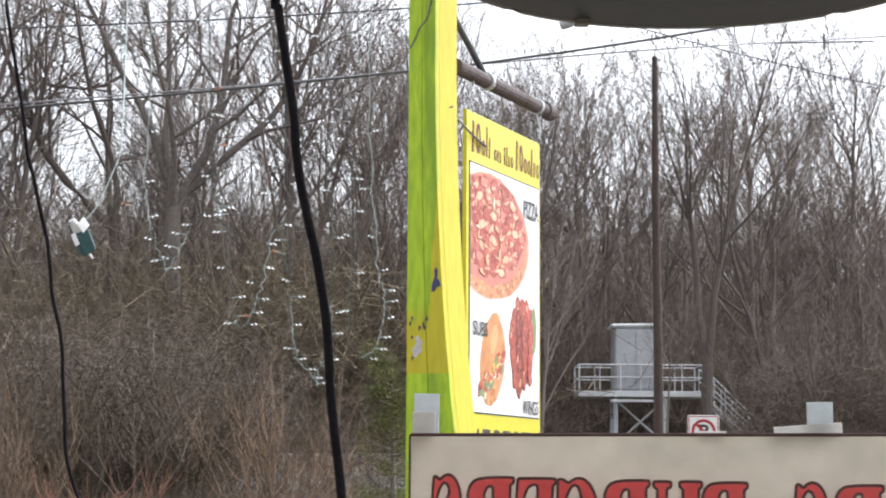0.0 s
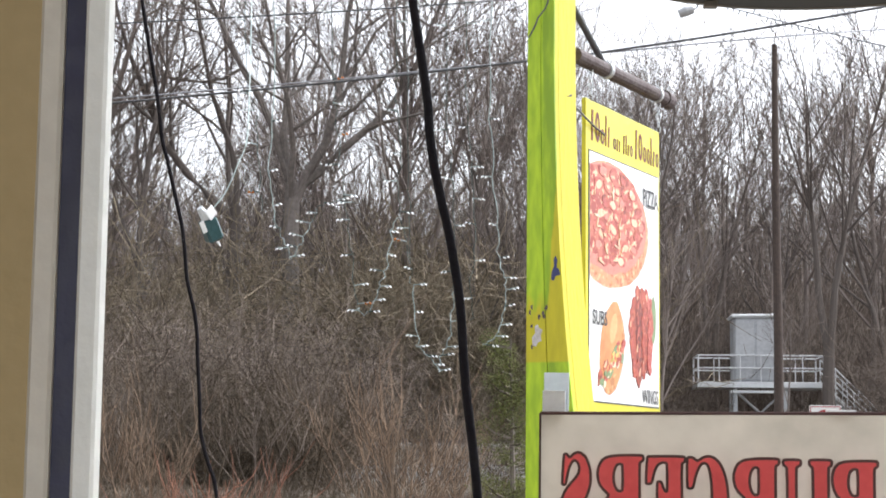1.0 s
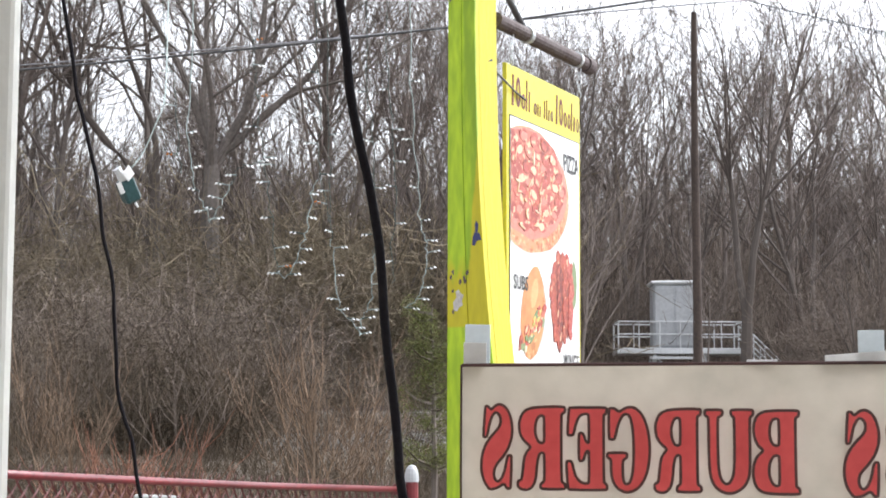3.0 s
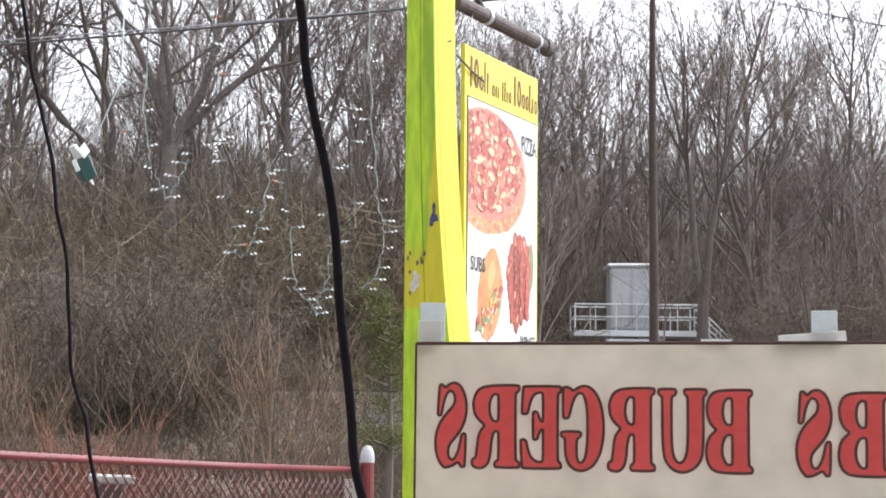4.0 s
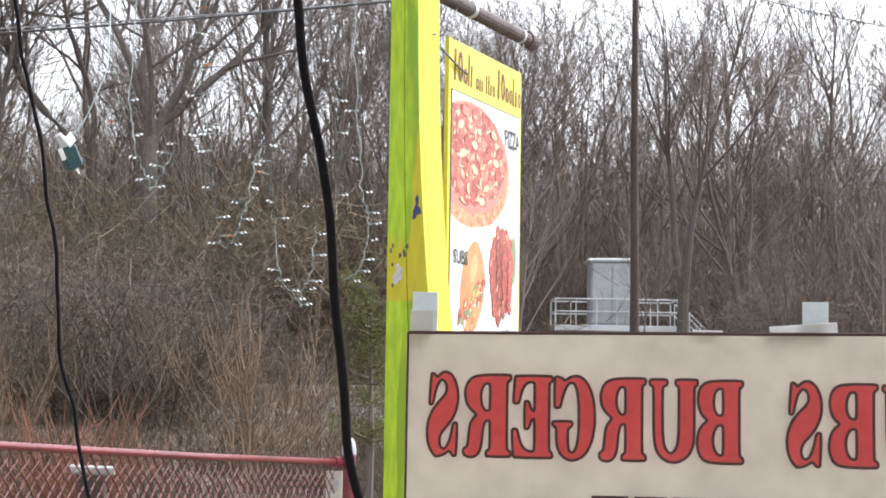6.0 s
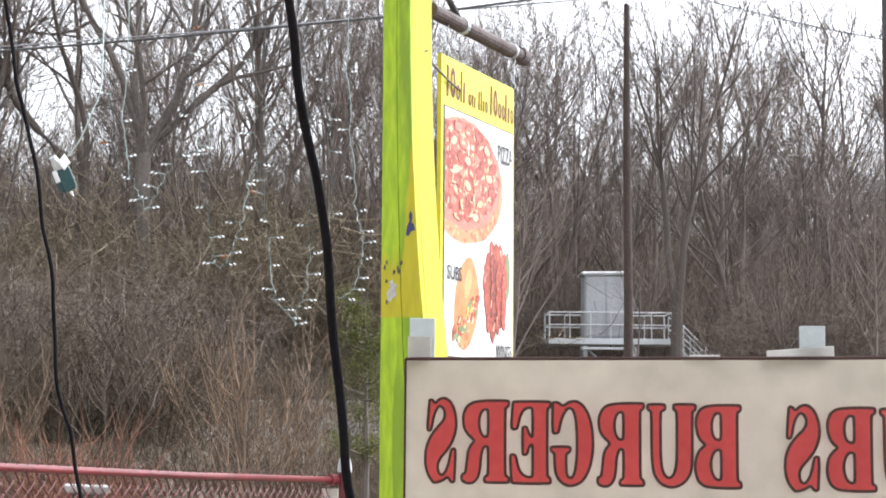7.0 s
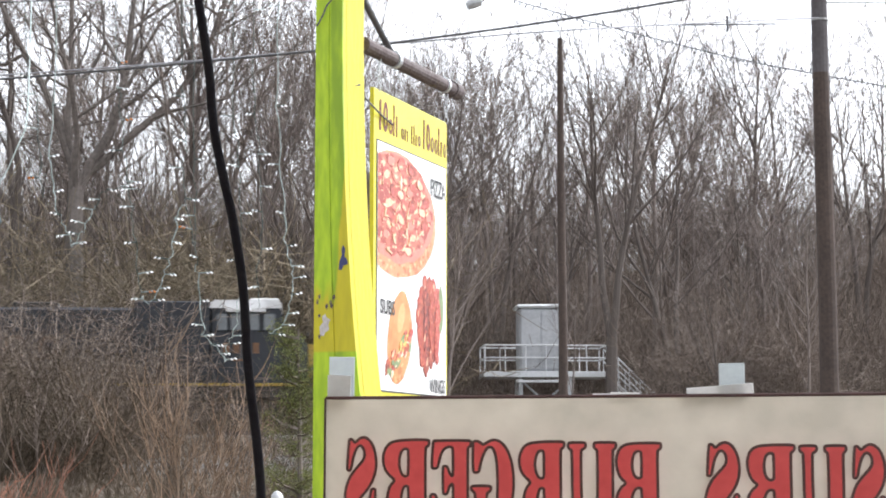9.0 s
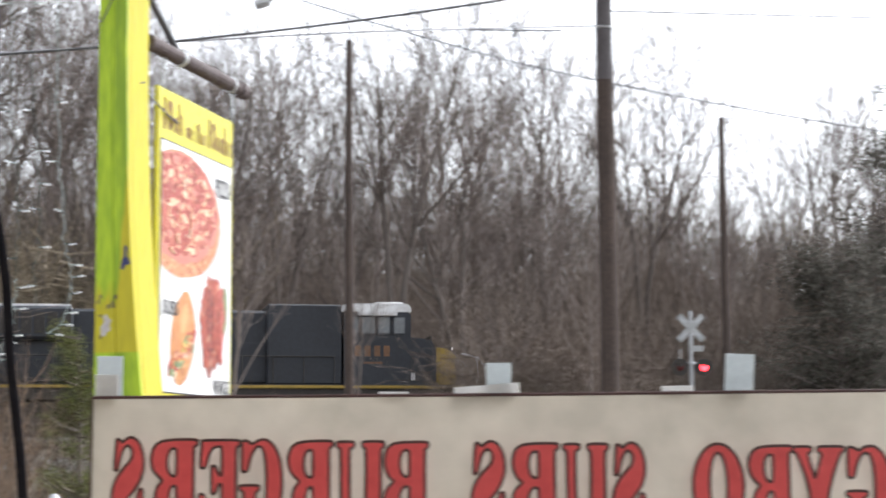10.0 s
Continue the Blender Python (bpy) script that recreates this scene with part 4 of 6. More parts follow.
def hanging_sign():
    """The menu sign: a full plywood sheet, 1.22 by 2.44 m, printed on its face."""
    t = thing("hanging_sign", pose(0.399, 10.644, 3.86, 0, 0, 64.7), "yellow hanging menu sign with printed food pictures", "sign")
    part("sign_board", Geo().box(0, 1.22, 0, 0.022, -2.44, 0, b=0.002), "sign_yellow", t)
    part("edge_strip", Geo().box(-0.008, 0.0, -0.002, 0.024, -2.44, 0.0), "sign_yellow", t)
    L, R, T, B = 0.035, 1.195, -0.305, -1.815
    W, H = R - L, T - B
    part("border", Geo().box(L, R, -0.003, 0.001, B, T), "print_dark", t)
    part("picture_panel", Geo().box(L + 0.009, R - 0.009, -0.005, 0.001, B + 0.009, T - 0.009), "sign_white", t, "white printed panel")

    def uv(u, v):
        return (L + u * W, T - v * H)

    def clip(pts):
        return [(max(x, L + 0.012), z) for x, z in pts]
    # the pizza photograph: thick crust seen from its edge, sauce and cheese, curled slices with a lit rim
    rng = random.Random(8)
    cx, cz = 0.35, -0.725
    part("pizza_shadow", Geo().plate(clip(ellipse(cx + 0.01, cz - 0.025, 0.665, 0.39, 40, 0.01, 2)), -0.0056, 0), "print_shade", t, "grey printed shadow")
    part("pizza_picture", Geo().plate(clip(ellipse(cx, cz, 0.65, 0.385, 48, 0.012, 3)), -0.0062, 0), "crust", t, "printed pizza crust")
    part("pizza_crumb", Geo().plate(clip(ellipse(cx - 0.02, cz + 0.04, 0.625, 0.335, 40, 0.03, 5)), -0.0067, 0), "pepper_lit", t, "printed melted cheese")
    part("pizza_topping", Geo().plate(clip(ellipse(cx - 0.03, cz + 0.07, 0.605, 0.30, 44, 0.06, 4)), -0.0072, 0), "pizza", t, "printed pepperoni pizza topping")
    spots = []
    for row in range(7):
        for col in range(8):
            u, v = (col - 3.5 + (row % 2) * 0.5) / 4.0 + rng.uniform(-0.06, 0.06), (row - 3) / 3.3 + rng.uniform(-0.07, 0.07)
            if u * u + v * v < 0.98 and cx + 0.56 * u > L + 0.085:
                spots.append((cx - 0.02 + 0.57 * u, cz + 0.06 + 0.29 * v))
    for i, (x, z) in enumerate(spots):
        y, rx, rz, turn = -0.0078 - i * 0.00006, rng.uniform(0.055, 0.075), rng.uniform(0.034, 0.046), rng.uniform(-0.4, 0.4)
        slice_ = part("pepperoni", Geo().plate(ellipse(x, z, rx, rz, 16, 0.07, i, turn), y, 0), ("pepper", "wing", "pepper", "pizza")[i % 4], t)
        part("lit_rim", Geo().plate(ellipse(x + rng.uniform(-0.012, 0.012), z - rz * 0.15, rx * 0.72, rz * 0.62, 12, 0.15, i + 9, turn), y - 0.00003, 0), ("pizza", "pepper", "cheese", "pepper_lit")[i % 4], slice_)
    for i in range(44):
        w, k = rng.uniform(0, 6.28), math.sqrt(rng.random()) * 0.98
        x, z = cx - 0.02 + 0.57 * k * math.cos(w), cz + 0.045 + 0.30 * k * math.sin(w)
        if x > L + 0.07:
            part("cheese", Geo().plate(ellipse(x, z, rng.uniform(0.016, 0.042), rng.uniform(0.006, 0.014), 9, 0.4, i, rng.uniform(-0.6, 2.2)), -0.0118 - i * 0.00004, 0), "cheese" if i % 4 else "cheese_lit", t)
    for i in range(12):
        x = L + 0.06 + 0.07 * i + rng.uniform(-0.02, 0.02)
        k = 1 - ((x - cx) / 0.65) ** 2
        if k > 0.1:
            z = cz - 0.385 * math.sqrt(k) + rng.uniform(0.025, 0.07)
            part("scorch", Geo().plate(ellipse(x, z, rng.uniform(0.01, 0.022), rng.uniform(0.008, 0.016), 8, 0.3, i), -0.0066, 0), "bread_dark", t, "browned spot of the crust")
    # the sub: a long roll, split along its lower side, filling between the halves
    sx, sz, lean = 0.375, -1.475, -0.42
    part("sub_shadow", Geo().plate(clip(ellipse(sx + 0.03, sz - 0.02, 0.195, 0.285, 30, 0.02, 5, lean)), -0.0058, 0), "print_shade", t, "grey printed shadow")
    part("sub_bun", Geo().plate(clip(ellipse(sx + 0.035, sz - 0.03, 0.165, 0.27, 26, 0.03, 9, lean)), -0.0064, 0), "bread_dark", t, "printed lower bun")
    part("sub_picture", Geo().plate(clip(ellipse(sx, sz + 0.035, 0.155, 0.265, 30, 0.02, 5, lean)), -0.0070, 0), "bread", t, "printed sub roll")
    part("bun_light", Geo().plate(clip(ellipse(sx + 0.04, sz + 0.12, 0.05, 0.10, 20, 0.04, 6, lean)), -0.0073, 0), "bun_lit", t, "pale shine of the printed roll")
    for i in range(46):
        f = rng.random()
        x = sx - 0.16 + 0.33 * f + rng.uniform(-0.045, 0.045)
        z = sz - 0.215 + 0.215 * f + rng.uniform(-0.05, 0.05)
        mat = ("wing", "pizza", "cheese_lit", "celery", "pepper", "filling")[i % 6]
        part("sub_filling", Geo().plate(clip(ellipse(x, z, rng.uniform(0.02, 0.05), rng.uniform(0.012, 0.026), 10, 0.3, i, rng.uniform(0.3, 1.2))), -0.0078 - 0.00008 * i, 0), mat, t, "printed sandwich filling")
    # the wings: a heap of glazed pieces with celery behind
    wx, wz = 0.885, -1.37
    part("celery_picture", Geo().plate(ellipse(wx + 0.20, wz + 0.12, 0.055, 0.15, 16, 0.1, 3), -0.0064, 0), "celery", t, "printed celery sticks")
    part("wing_heap", Geo().plate(ellipse(wx, wz, 0.175, 0.25, 30, 0.10, 12), -0.0066, 0), "wing_dark", t, "printed heap of chicken wings")
    for i in range(34):
        row, col = divmod(i, 4)
        half = (0.09, 0.15, 0.18, 0.19, 0.18, 0.18, 0.16, 0.13, 0.08)[row]
        x, z = wx + half * (col - 1.5) / 1.5 * 0.85 + rng.uniform(-0.02, 0.02), wz + 0.24 - 0.06 * row + rng.uniform(-0.02, 0.02)
        turn, rx, rz = rng.uniform(-0.6, 0.6), rng.uniform(0.03, 0.045), rng.uniform(0.055, 0.085)
        wing = part("wing_picture", Geo().plate(ellipse(x, z, rx, rz, 14, 0.12, i, turn), -0.0070 - 0.0001 * i, 0), ("wing", "wing_dark", "wing", "pepper")[i % 4], t)
        part("glaze", Geo().plate(ellipse(x - 0.008, z + 0.012, rx * 0.35, rz * 0.55, 9, 0.2, i, turn), -0.00703 - 0.0001 * i, 0), "pepper" if i % 3 else "pizza", wing)
    for text, a, b in (("PIZZA", uv(0.75, 0.150), uv(0.975, 0.075)), ("SUBS", (0.08, -1.35), (0.305, -1.262)), ("WINGS", uv(0.73, 0.985), uv(0.965, 0.925))):
        part("lettering", letters(text, a[0], b[0], a[1], b[1], -0.012, heavy=0.012), "print_dark", t, "dark printed lettering")
    part("lettering", letters("WE DELIVER", 0.07, 1.13, B - 0.30, B - 0.09, -0.003, heavy=0.03), "print_dark", t, "black printed lettering")
    # the shop's name as plain strokes in its colour
    x = 0.075
    for item in NAME_STROKES:
        if item is None:
            x += 0.035
            continue
        width, height, ring = item
        z0 = -0.245
        if ring:
            out = ellipse(x + width / 2, z0 + height / 2, width / 2, height / 2, 14)
            inn = ellipse(x + width / 2, z0 + height / 2, width * 0.2, height * 0.3, 14)
            g = Geo()
            g.v = [(a, -0.003, b) for a, b in out] + [(a, -0.003, b) for a, b in inn]
            g.f = [(i, (i + 1) % 14, 14 + (i + 1) % 14, 14 + i) for i in range(14)]
        else:
            g = Geo().plate([(x, z0), (x + width * 0.55, z0), (x + width * 0.75, z0 + height), (x + width * 0.2, z0 + height)], -0.003, 0.001)
        part("name_stroke", g, "print_rust", t)
        x += width + 0.014


NAME_STROKES = ((0.045, 0.19, 0), (0.075, 0.19, 1), (0.06, 0.10, 1), (0.03, 0.19, 0), (0.03, 0.13, 0), None, (0.05, 0.075, 1), (0.022, 0.075, 0), (0.022, 0.07, 0), None,
                (0.025, 0.115, 0), (0.022, 0.125, 0), (0.022, 0.07, 0), (0.042, 0.075, 1), None, (0.04, 0.19, 0), (0.065, 0.18, 1), (0.055, 0.105, 1), (0.05, 0.105, 1), (0.03, 0.18, 0), (0.035, 0.10, 0), (0.045, 0.10, 1))


# ---- banner ----
GLYPH = {}
GLYPH["R"] = [[(0, 0), (0, .07), (.08, .09), (.08, .91), (0, .93), (0, 1), (.55, 1), (.84, .97), (.96, .86), (.98, .74), (.92, .61), (.72, .51), (.86, .42), (.89, .25), (.92, .11), (1, .10),
               (1, .02), (.86, -.02), (.70, .01), (.61, .12), (.59, .34), (.53, .44), (.44, .44), (.44, .09), (.52, .07), (.52, 0)], [(.44, .56), (.44, .89), (.55, .89), (.63, .8), (.63, .65), (.55, .56)]]
GLYPH["B"] = [[(0, 0), (0, .07), (.08, .09), (.08, .91), (0, .93), (0, 1), (.6, 1), (.86, .97), (.97, .86), (.98, .72), (.9, .58), (.76, .52), (.93, .44), (1, .30), (.99, .16), (.88, .03), (.6, 0)],
              [(.43, .58), (.43, .9), (.55, .9), (.63, .82), (.63, .66), (.55, .58)], [(.43, .1), (.43, .46), (.55, .46), (.65, .36), (.65, .2), (.55, .1)]]
GLYPH["U"] = [[(0, 1), (.46, 1), (.46, .93), (.39, .91), (.39, .3), (.45, .15), (.56, .10), (.67, .15), (.73, .3), (.73, .91), (.63, .93), (.63, 1), (1, 1), (1, .93), (.92, .91), (.92, .26), (.82, .07), (.55, -.02),
               (.27, .03), (.11, .15), (.07, .3), (.07, .91), (0, .93)]]
GLYPH["E"] = [[(0, 0), (0, .07), (.08, .09), (.08, .91), (0, .93), (0, 1), (.93, 1), (.97, .66), (.82, .66), (.74, .84), (.62, .92), (.44, .92), (.44, .56), (.52, .59), (.58, .69), (.69, .69), (.69, .35), (.58, .35),
               (.52, .46), (.44, .48), (.44, .08), (.62, .08), (.78, .16), (.86, .35), (1, .35), (.96, 0)]]
GLYPH["G"] = [[(.98, 1), (.98, .62), (.84, .62), (.76, .82), (.63, .93), (.51, .92), (.43, .8), (.40, .5), (.43, .2), (.51, .09), (.61, .08), (.66, .14), (.66, .37), (.56, .40), (.56, .46), (1.02, .46), (1.02, .40), (.93, .38),
               (.93, .12), (.7, -.02), (.4, -.01), (.17, .11), (.04, .34), (.03, .62), (.13, .86), (.32, 1), (.55, 1.02), (.74, .95), (.84, 1)]]
GLYPH["S"] = [[(.86, 1), (.92, .62), (.80, .62), (.70, .84), (.55, .93), (.42, .90), (.37, .82), (.42, .74), (.66, .64), (.90, .50), (1, .30), (.93, .1), (.72, -.02), (.48, 0), (.28, .06), (.18, -.01), (.07, 0),
               (.04, .40), (.17, .40), (.27, .18), (.42, .08), (.54, .09), (.60, .17), (.55, .27), (.30, .38), (.08, .53), (0, .72), (.10, .92), (.3, 1.02), (.52, 1.02), (.68, .95), (.76, 1)]]
GLYPH["Y"] = [[(0, 1), (.52, 1), (.52, .93), (.44, .91), (.58, .6), (.72, .91), (.64, .93), (.64, 1), (1, 1), (1, .93), (.92, .91), (.68, .45), (.68, .09), (.78, .07), (.78, 0), (.24, 0), (.24, .07), (.34, .09), (.34, .42),
               (.08, .91), (0, .93)]]
GLYPH["O"] = [ellipse(0.5, 0.5, 0.5, 0.52, 28), ellipse(0.5, 0.5, 0.17, 0.41, 24)]


def rounded(loop, d):
    """The loop with its corners cut twice: sharp corners by d, gentle bends far enough to run smooth."""
    for again in (1.0, 0.45):
        out = []
        for i, p in enumerate(loop):
            a, b = loop[i - 1], loop[(i + 1) % len(loop)]
            turn = abs(math.remainder(math.atan2(b[1] - p[1], b[0] - p[0]) - math.atan2(p[1] - a[1], p[0] - a[0]), 2 * math.pi))
            k = d * again if turn > 1.0 else 0.01
            for q in (a, b):
                l = math.hypot(q[0] - p[0], q[1] - p[1])
                f = min(k / l, 0.27) if l > 1e-6 else 0
                out.append((p[0] + (q[0] - p[0]) * f, p[1] + (q[1] - p[1]) * f))
        loop = out
    return loop


def slab_letter(ch, x0, x1, z0, z1, line):
    """A reversed slab-serif letter in the box: its filled shape and the line along its contours."""
    loops = [[(x1 - u * (x1 - x0), z0 + w * (z1 - z0)) for u, w in loop] for loop in GLYPH[ch]]
    if ch != "O":
        loops = [rounded(loop, 0.0013) for loop in loops]
    fill, edge, flat = Geo(), Geo(), [p for loop in loops for p in loop]
    tris = geometry.tessellate_polygon([[Vector((x, z, 0)) for x, z in loop] for loop in loops])
    fill.add([(x, 0, z) for x, z in flat], tris)
    for loop in loops:
        n, k = len(loop), len(edge.v)
        for i, p in enumerate(loop):
            a, b = Vector(loop[i - 1]), Vector(loop[(i + 1) % n])
            t = (b - a).normalized() if (b - a).length > 1e-9 else Vector((1, 0))
            for s in (-1, 1):
                edge.v.append((p[0] - t.y * s * line, -0.0004, p[1] + t.x * s * line))
        edge.f.extend((k + 2 * i, k + 2 * i + 1, k + 2 * ((i + 1) % n) + 1, k + 2 * ((i + 1) % n)) for i in range(n))
    return fill, edge


def banner():
    t = thing("vinyl_banner", pose(0.025, 1.741, 1.669, 0, 0, -16.0), "beige vinyl food banner seen from behind, red letters reversed", "banner")
    g, n, rows = Geo(), 48, 8
    for j in range(rows + 1):
        for i in range(n + 1):
            x, z = -0.004 + 1.25 * i / n, -0.0005 - 0.46 * j / rows
            g.v.append((x, 0.0035 * math.sin(x * 9) * (j / rows) + 0.002 * noise.noise((x * 14, 0, z * 14)) + 0.004, z))
    for j in range(rows):
        for i in range(n):
            k = j * (n + 1) + i
            g.f.append((k, k + 1, k + n + 2, k + n + 1))
    part("banner_sheet", g, "vinyl", t, smooth=True)
    part("hem", Geo().tube([(-0.004, 0.003, 0.0), (0.4, 0.003, -0.0008), (0.8, 0.003, 0.0), (1.246, 0.003, -0.001)], 0.0016, 6), "vinyl_line", t, "dark stitched top hem")
    part("hem", Geo().tube([(-0.0045, 0.003, 0.0), (-0.0055, 0.003, -0.46)], 0.0011, 6), "vinyl_line", t, "dark side hem")
    for i, (ch, a, b) in enumerate((("S", 0.0155, 0.0498), ("R", 0.0520, 0.1003), ("E", 0.0985, 0.1400), ("G", 0.1385, 0.1818), ("R", 0.1818, 0.2278), ("U", 0.2288, 0.2757), ("B", 0.2722, 0.3169),
                                    ("S", 0.3530, 0.3882), ("B", 0.3908, 0.4367), ("U", 0.4385, 0.4822), ("S", 0.4825, 0.5165),
                                    ("O", 0.5560, 0.6050), ("R", 0.6055, 0.6490), ("Y", 0.6470, 0.6950), ("G", 0.6945, 0.7385))):
        e, mid = 0.0013, (a + b) / 2
        fill, edge = slab_letter(ch, a + e, b - e, -0.1178 - 0.011 * mid + e, -0.0375 - 0.0175 * mid - e, 0.00135)
        m = pose(0, -0.0040 - 0.0006 * (i % 2), 0)
        letter = part("letter", fill, "vinyl_red", t, "red letter showing through reversed", m=m)
        part("letter_outline", edge, "vinyl_line", letter, "dark letter outline")
    x = 0.176
    for w in (0.034, 0.03, 0.036, 0.03):
        part("letter_bar", Geo().box(x, x + w, -0.0035, 0.0, -0.23, -0.1515), "vinyl_line", t, "black lettering of the second line")
        x += w + 0.006
    for a in (0.12, 1.12):
        part("stake", Geo().box(a, a + 0.035, 0.012, 0.045, -1.672, -0.26, b=0.002), "wood_grey", t, "grey wooden stake behind the banner")

    def tab(name, x0, x1, z0, z1, tilt, mat, label, y=0.010):
        m = pose(0.025, 1.741, 1.669, 0, 0, -16.0) @ pose((x0 + x1) / 2, y, (z0 + z1) / 2, 4, tilt, 0)
        ob = part(name, Geo().box(-(x1 - x0) / 2, (x1 - x0) / 2, -0.0008, 0.0008, -(z1 - z0) / 2, (z1 - z0) / 2, b=0.0004), mat, m=m)
        tagged(ob, label, "tape", "tape tabs on the banner")
    tab("tape_tab", -0.0025, 0.0225, -0.004, 0.0395, 1.5, "tape", "grey tape tab holding up the banner corner")
    tab("tape_tab", -0.0035, 0.0195, -0.004, 0.022, 1.5, "tape_white", "white tape strip behind the banner corner", 0.008)
    tab("tape_tab", 0.3685, 0.392, -0.004, 0.029, 0, "tape", "upright grey tape tab on the banner edge")
    tab("tape_strip", 0.339, 0.400, -0.003, 0.0085, -4.0, "tape_white", "slanting white tape strip on the banner edge", 0.008)
    tab("tape_tab", 0.5895, 0.616, -0.004, 0.035, 3.0, "tape", "leaning grey tape tab on the banner edge")
    tab("tape_strip", 0.531, 0.560, -0.003, 0.006, -1.0, "tape_white", "low white tape strip on the banner edge", 0.008)
    tab("tape_strip", 0.268, 0.296, -0.003, 0.003, 1.0, "tape_white", "low white tape strip on the banner edge", 0.008)


# ---- near cables, lights and lamp ----
def smooth_path(pts, n=6):
    """A rounded line through the given points."""
    P = [Vector(p) for p in pts]
    out = []
    for i in range(len(P) - 1):
        a, b, c, d = P[max(i - 1, 0)], P[i], P[i + 1], P[min(i + 2, len(P) - 1)]
        for k in range(n):
            s = k / n
            out.append(0.5 * ((2 * b) + (c - a) * s + (2 * a - 5 * b + 4 * c - d) * s * s + (3 * b - a - 3 * c + d) * s ** 3))
    return out + [P[-1]]


def cables():
    def cord(name, pts, r, label):
        tagged(part(name, Geo().tube(smooth_path(pts), r, 8), "black", smooth=True), label, "cable")
    cord("extension_cord", [(-0.10, 1.165, 2.62), (-0.10, 1.3, 2.60), (-0.105, 1.45, 2.45), (-0.0979, 1.500, 2.058), (-0.0944, 1.500, 2.023), (-0.0803, 1.500, 1.935), (-0.0772, 1.500, 1.901), (-0.0733, 1.500, 1.873), (-0.0661, 1.500, 1.839), (-0.0594, 1.500, 1.811), (-0.0541, 1.500, 1.782), (-0.0498, 1.500, 1.754), (-0.0474, 1.500, 1.726), (-0.0455, 1.500, 1.697), (-0.0421, 1.500, 1.665), (-0.0377, 1.500, 1.632), (-0.0338, 1.500, 1.595), (-0.0319, 1.500, 1.567), (-0.0278, 1.500, 1.544), (-0.0209, 1.500, 1.520), (-0.004, 1.495, 1.46), (0.012, 1.48, 1.3), (0.02, 1.46, 0.5), (0.02, 1.46, 0.022)], 0.0039, "thick black cord hanging outside the window")
    cord("hanging_cable", [(-0.53, 1.165, 2.64), (-0.53, 1.6, 2.68), (-0.52, 2.1, 2.55), (-0.5060, 2.300, 2.287), (-0.5009, 2.300, 2.227), (-0.4771, 2.300, 2.100), (-0.4686, 2.300, 2.041), (-0.4604, 2.300, 2.012), (-0.4496, 2.300, 1.968), (-0.4396, 2.300, 1.928), (-0.4349, 2.300, 1.896), (-0.4309, 2.300, 1.859), (-0.4259, 2.300, 1.838), (-0.4202, 2.300, 1.816), (-0.4157, 2.300, 1.788), (-0.4138, 2.300, 1.752), (-0.4103, 2.300, 1.709), (-0.4072, 2.300, 1.659), (-0.3976, 2.300, 1.623), (-0.3875, 2.300, 1.595), (-0.3812, 2.300, 1.553), (-0.3737, 2.300, 1.518), (-0.3648, 2.300, 1.481), (-0.335, 2.3, 1.36), (-0.31, 2.3, 1.0), (-0.30, 2.3, 0.022)], 0.0025, "thin black light cord hanging outside the window")


def hang_lamp():
    m = pose(0.255, 1.43, 2.046)
    t = thing("hanging_lamp", m, "dark bronze dish lamp hanging outside the window", "lamp")
    part("shade", Geo().lathe([(0.0, 0.012), (0.17, 0.010), (0.212, 0.0), (0.219, 0.006), (0.215, 0.03), (0.18, 0.08), (0.09, 0.14), (0.035, 0.17), (0.0, 0.17)], 56), "lamp", t, smooth=True)
    # the highlight along the rim is put into its paler colour
    part("rim", Geo().tube([(0.2165 * math.cos(w), 0.2165 * math.sin(w), 0.002) for w in [k * math.pi / 32 for k in range(65)]], 0.0035, 6, caps=False), "lamp_rim", t, "rim in a paler highlight colour")
    part("rod", Geo().tube([(0, 0, 0.16), (0, 0, 0.62)], 0.012, 10), "lamp", t)
    part("bracket_arm", Geo().tube([(0, 0, 0.61), (0, -0.12, 0.63), (0, -0.28, 0.60)], 0.014, 10), "lamp", t, "arm to the wall")
    part("clip", Geo().box(-0.085, -0.072, 0.192, 0.204, -0.004, 0.003, b=0.001), "lamp_rim", t, "small paler clip")


def icicle_lights():
    """Strings of dead mini lights hanging from above, each with its bulbs."""
    strands = ICICLES
    for si, (pale, pts) in enumerate(strands):
        t = thing("icicle_light_string", Matrix(), "tangled string of unlit mini icicle lights" if pale else "green string of unlit mini icicle lights", "light string", "icicle lights")
        rng = random.Random(si)
        path = smooth_path(pts, 5)
        path = [p + Vector((rng.gauss(0, 0.0035), rng.gauss(0, 0.006), rng.gauss(0, 0.003))) for p in path]
        part("wire", Geo().tube(path, 0.0017 if pale else 0.0010, 5), "pale_wire" if pale else "green_wire", t)
        step = 4
        for i in range(2, len(path) - 1, step):
            p = path[i]
            s = rng.choice((-1, 1))
            q = p + Vector((s * rng.uniform(0.018, 0.036), rng.uniform(-0.01, 0.01), rng.uniform(-0.003, 0.008)))
            part("socket", Geo().tube([p, q], [0.0017, 0.0022], 5), "pale_wire" if i % 3 else "green_wire", t)
            e = (q - p).normalized()
            mat = "bulb_amber" if rng.random() < 0.04 else "bulb"
            for o in (0.0, 0.012, 0.024)[:2 + i % 2]:
                c = q - e * o
                part("bulb", Geo().tube([c, c + e * 0.004 + Vector((0, 0, -0.002)), c + e * 0.008 + Vector((0, 0, -0.005))], [0.0022, 0.0031, 0.0014], 6), mat, t)


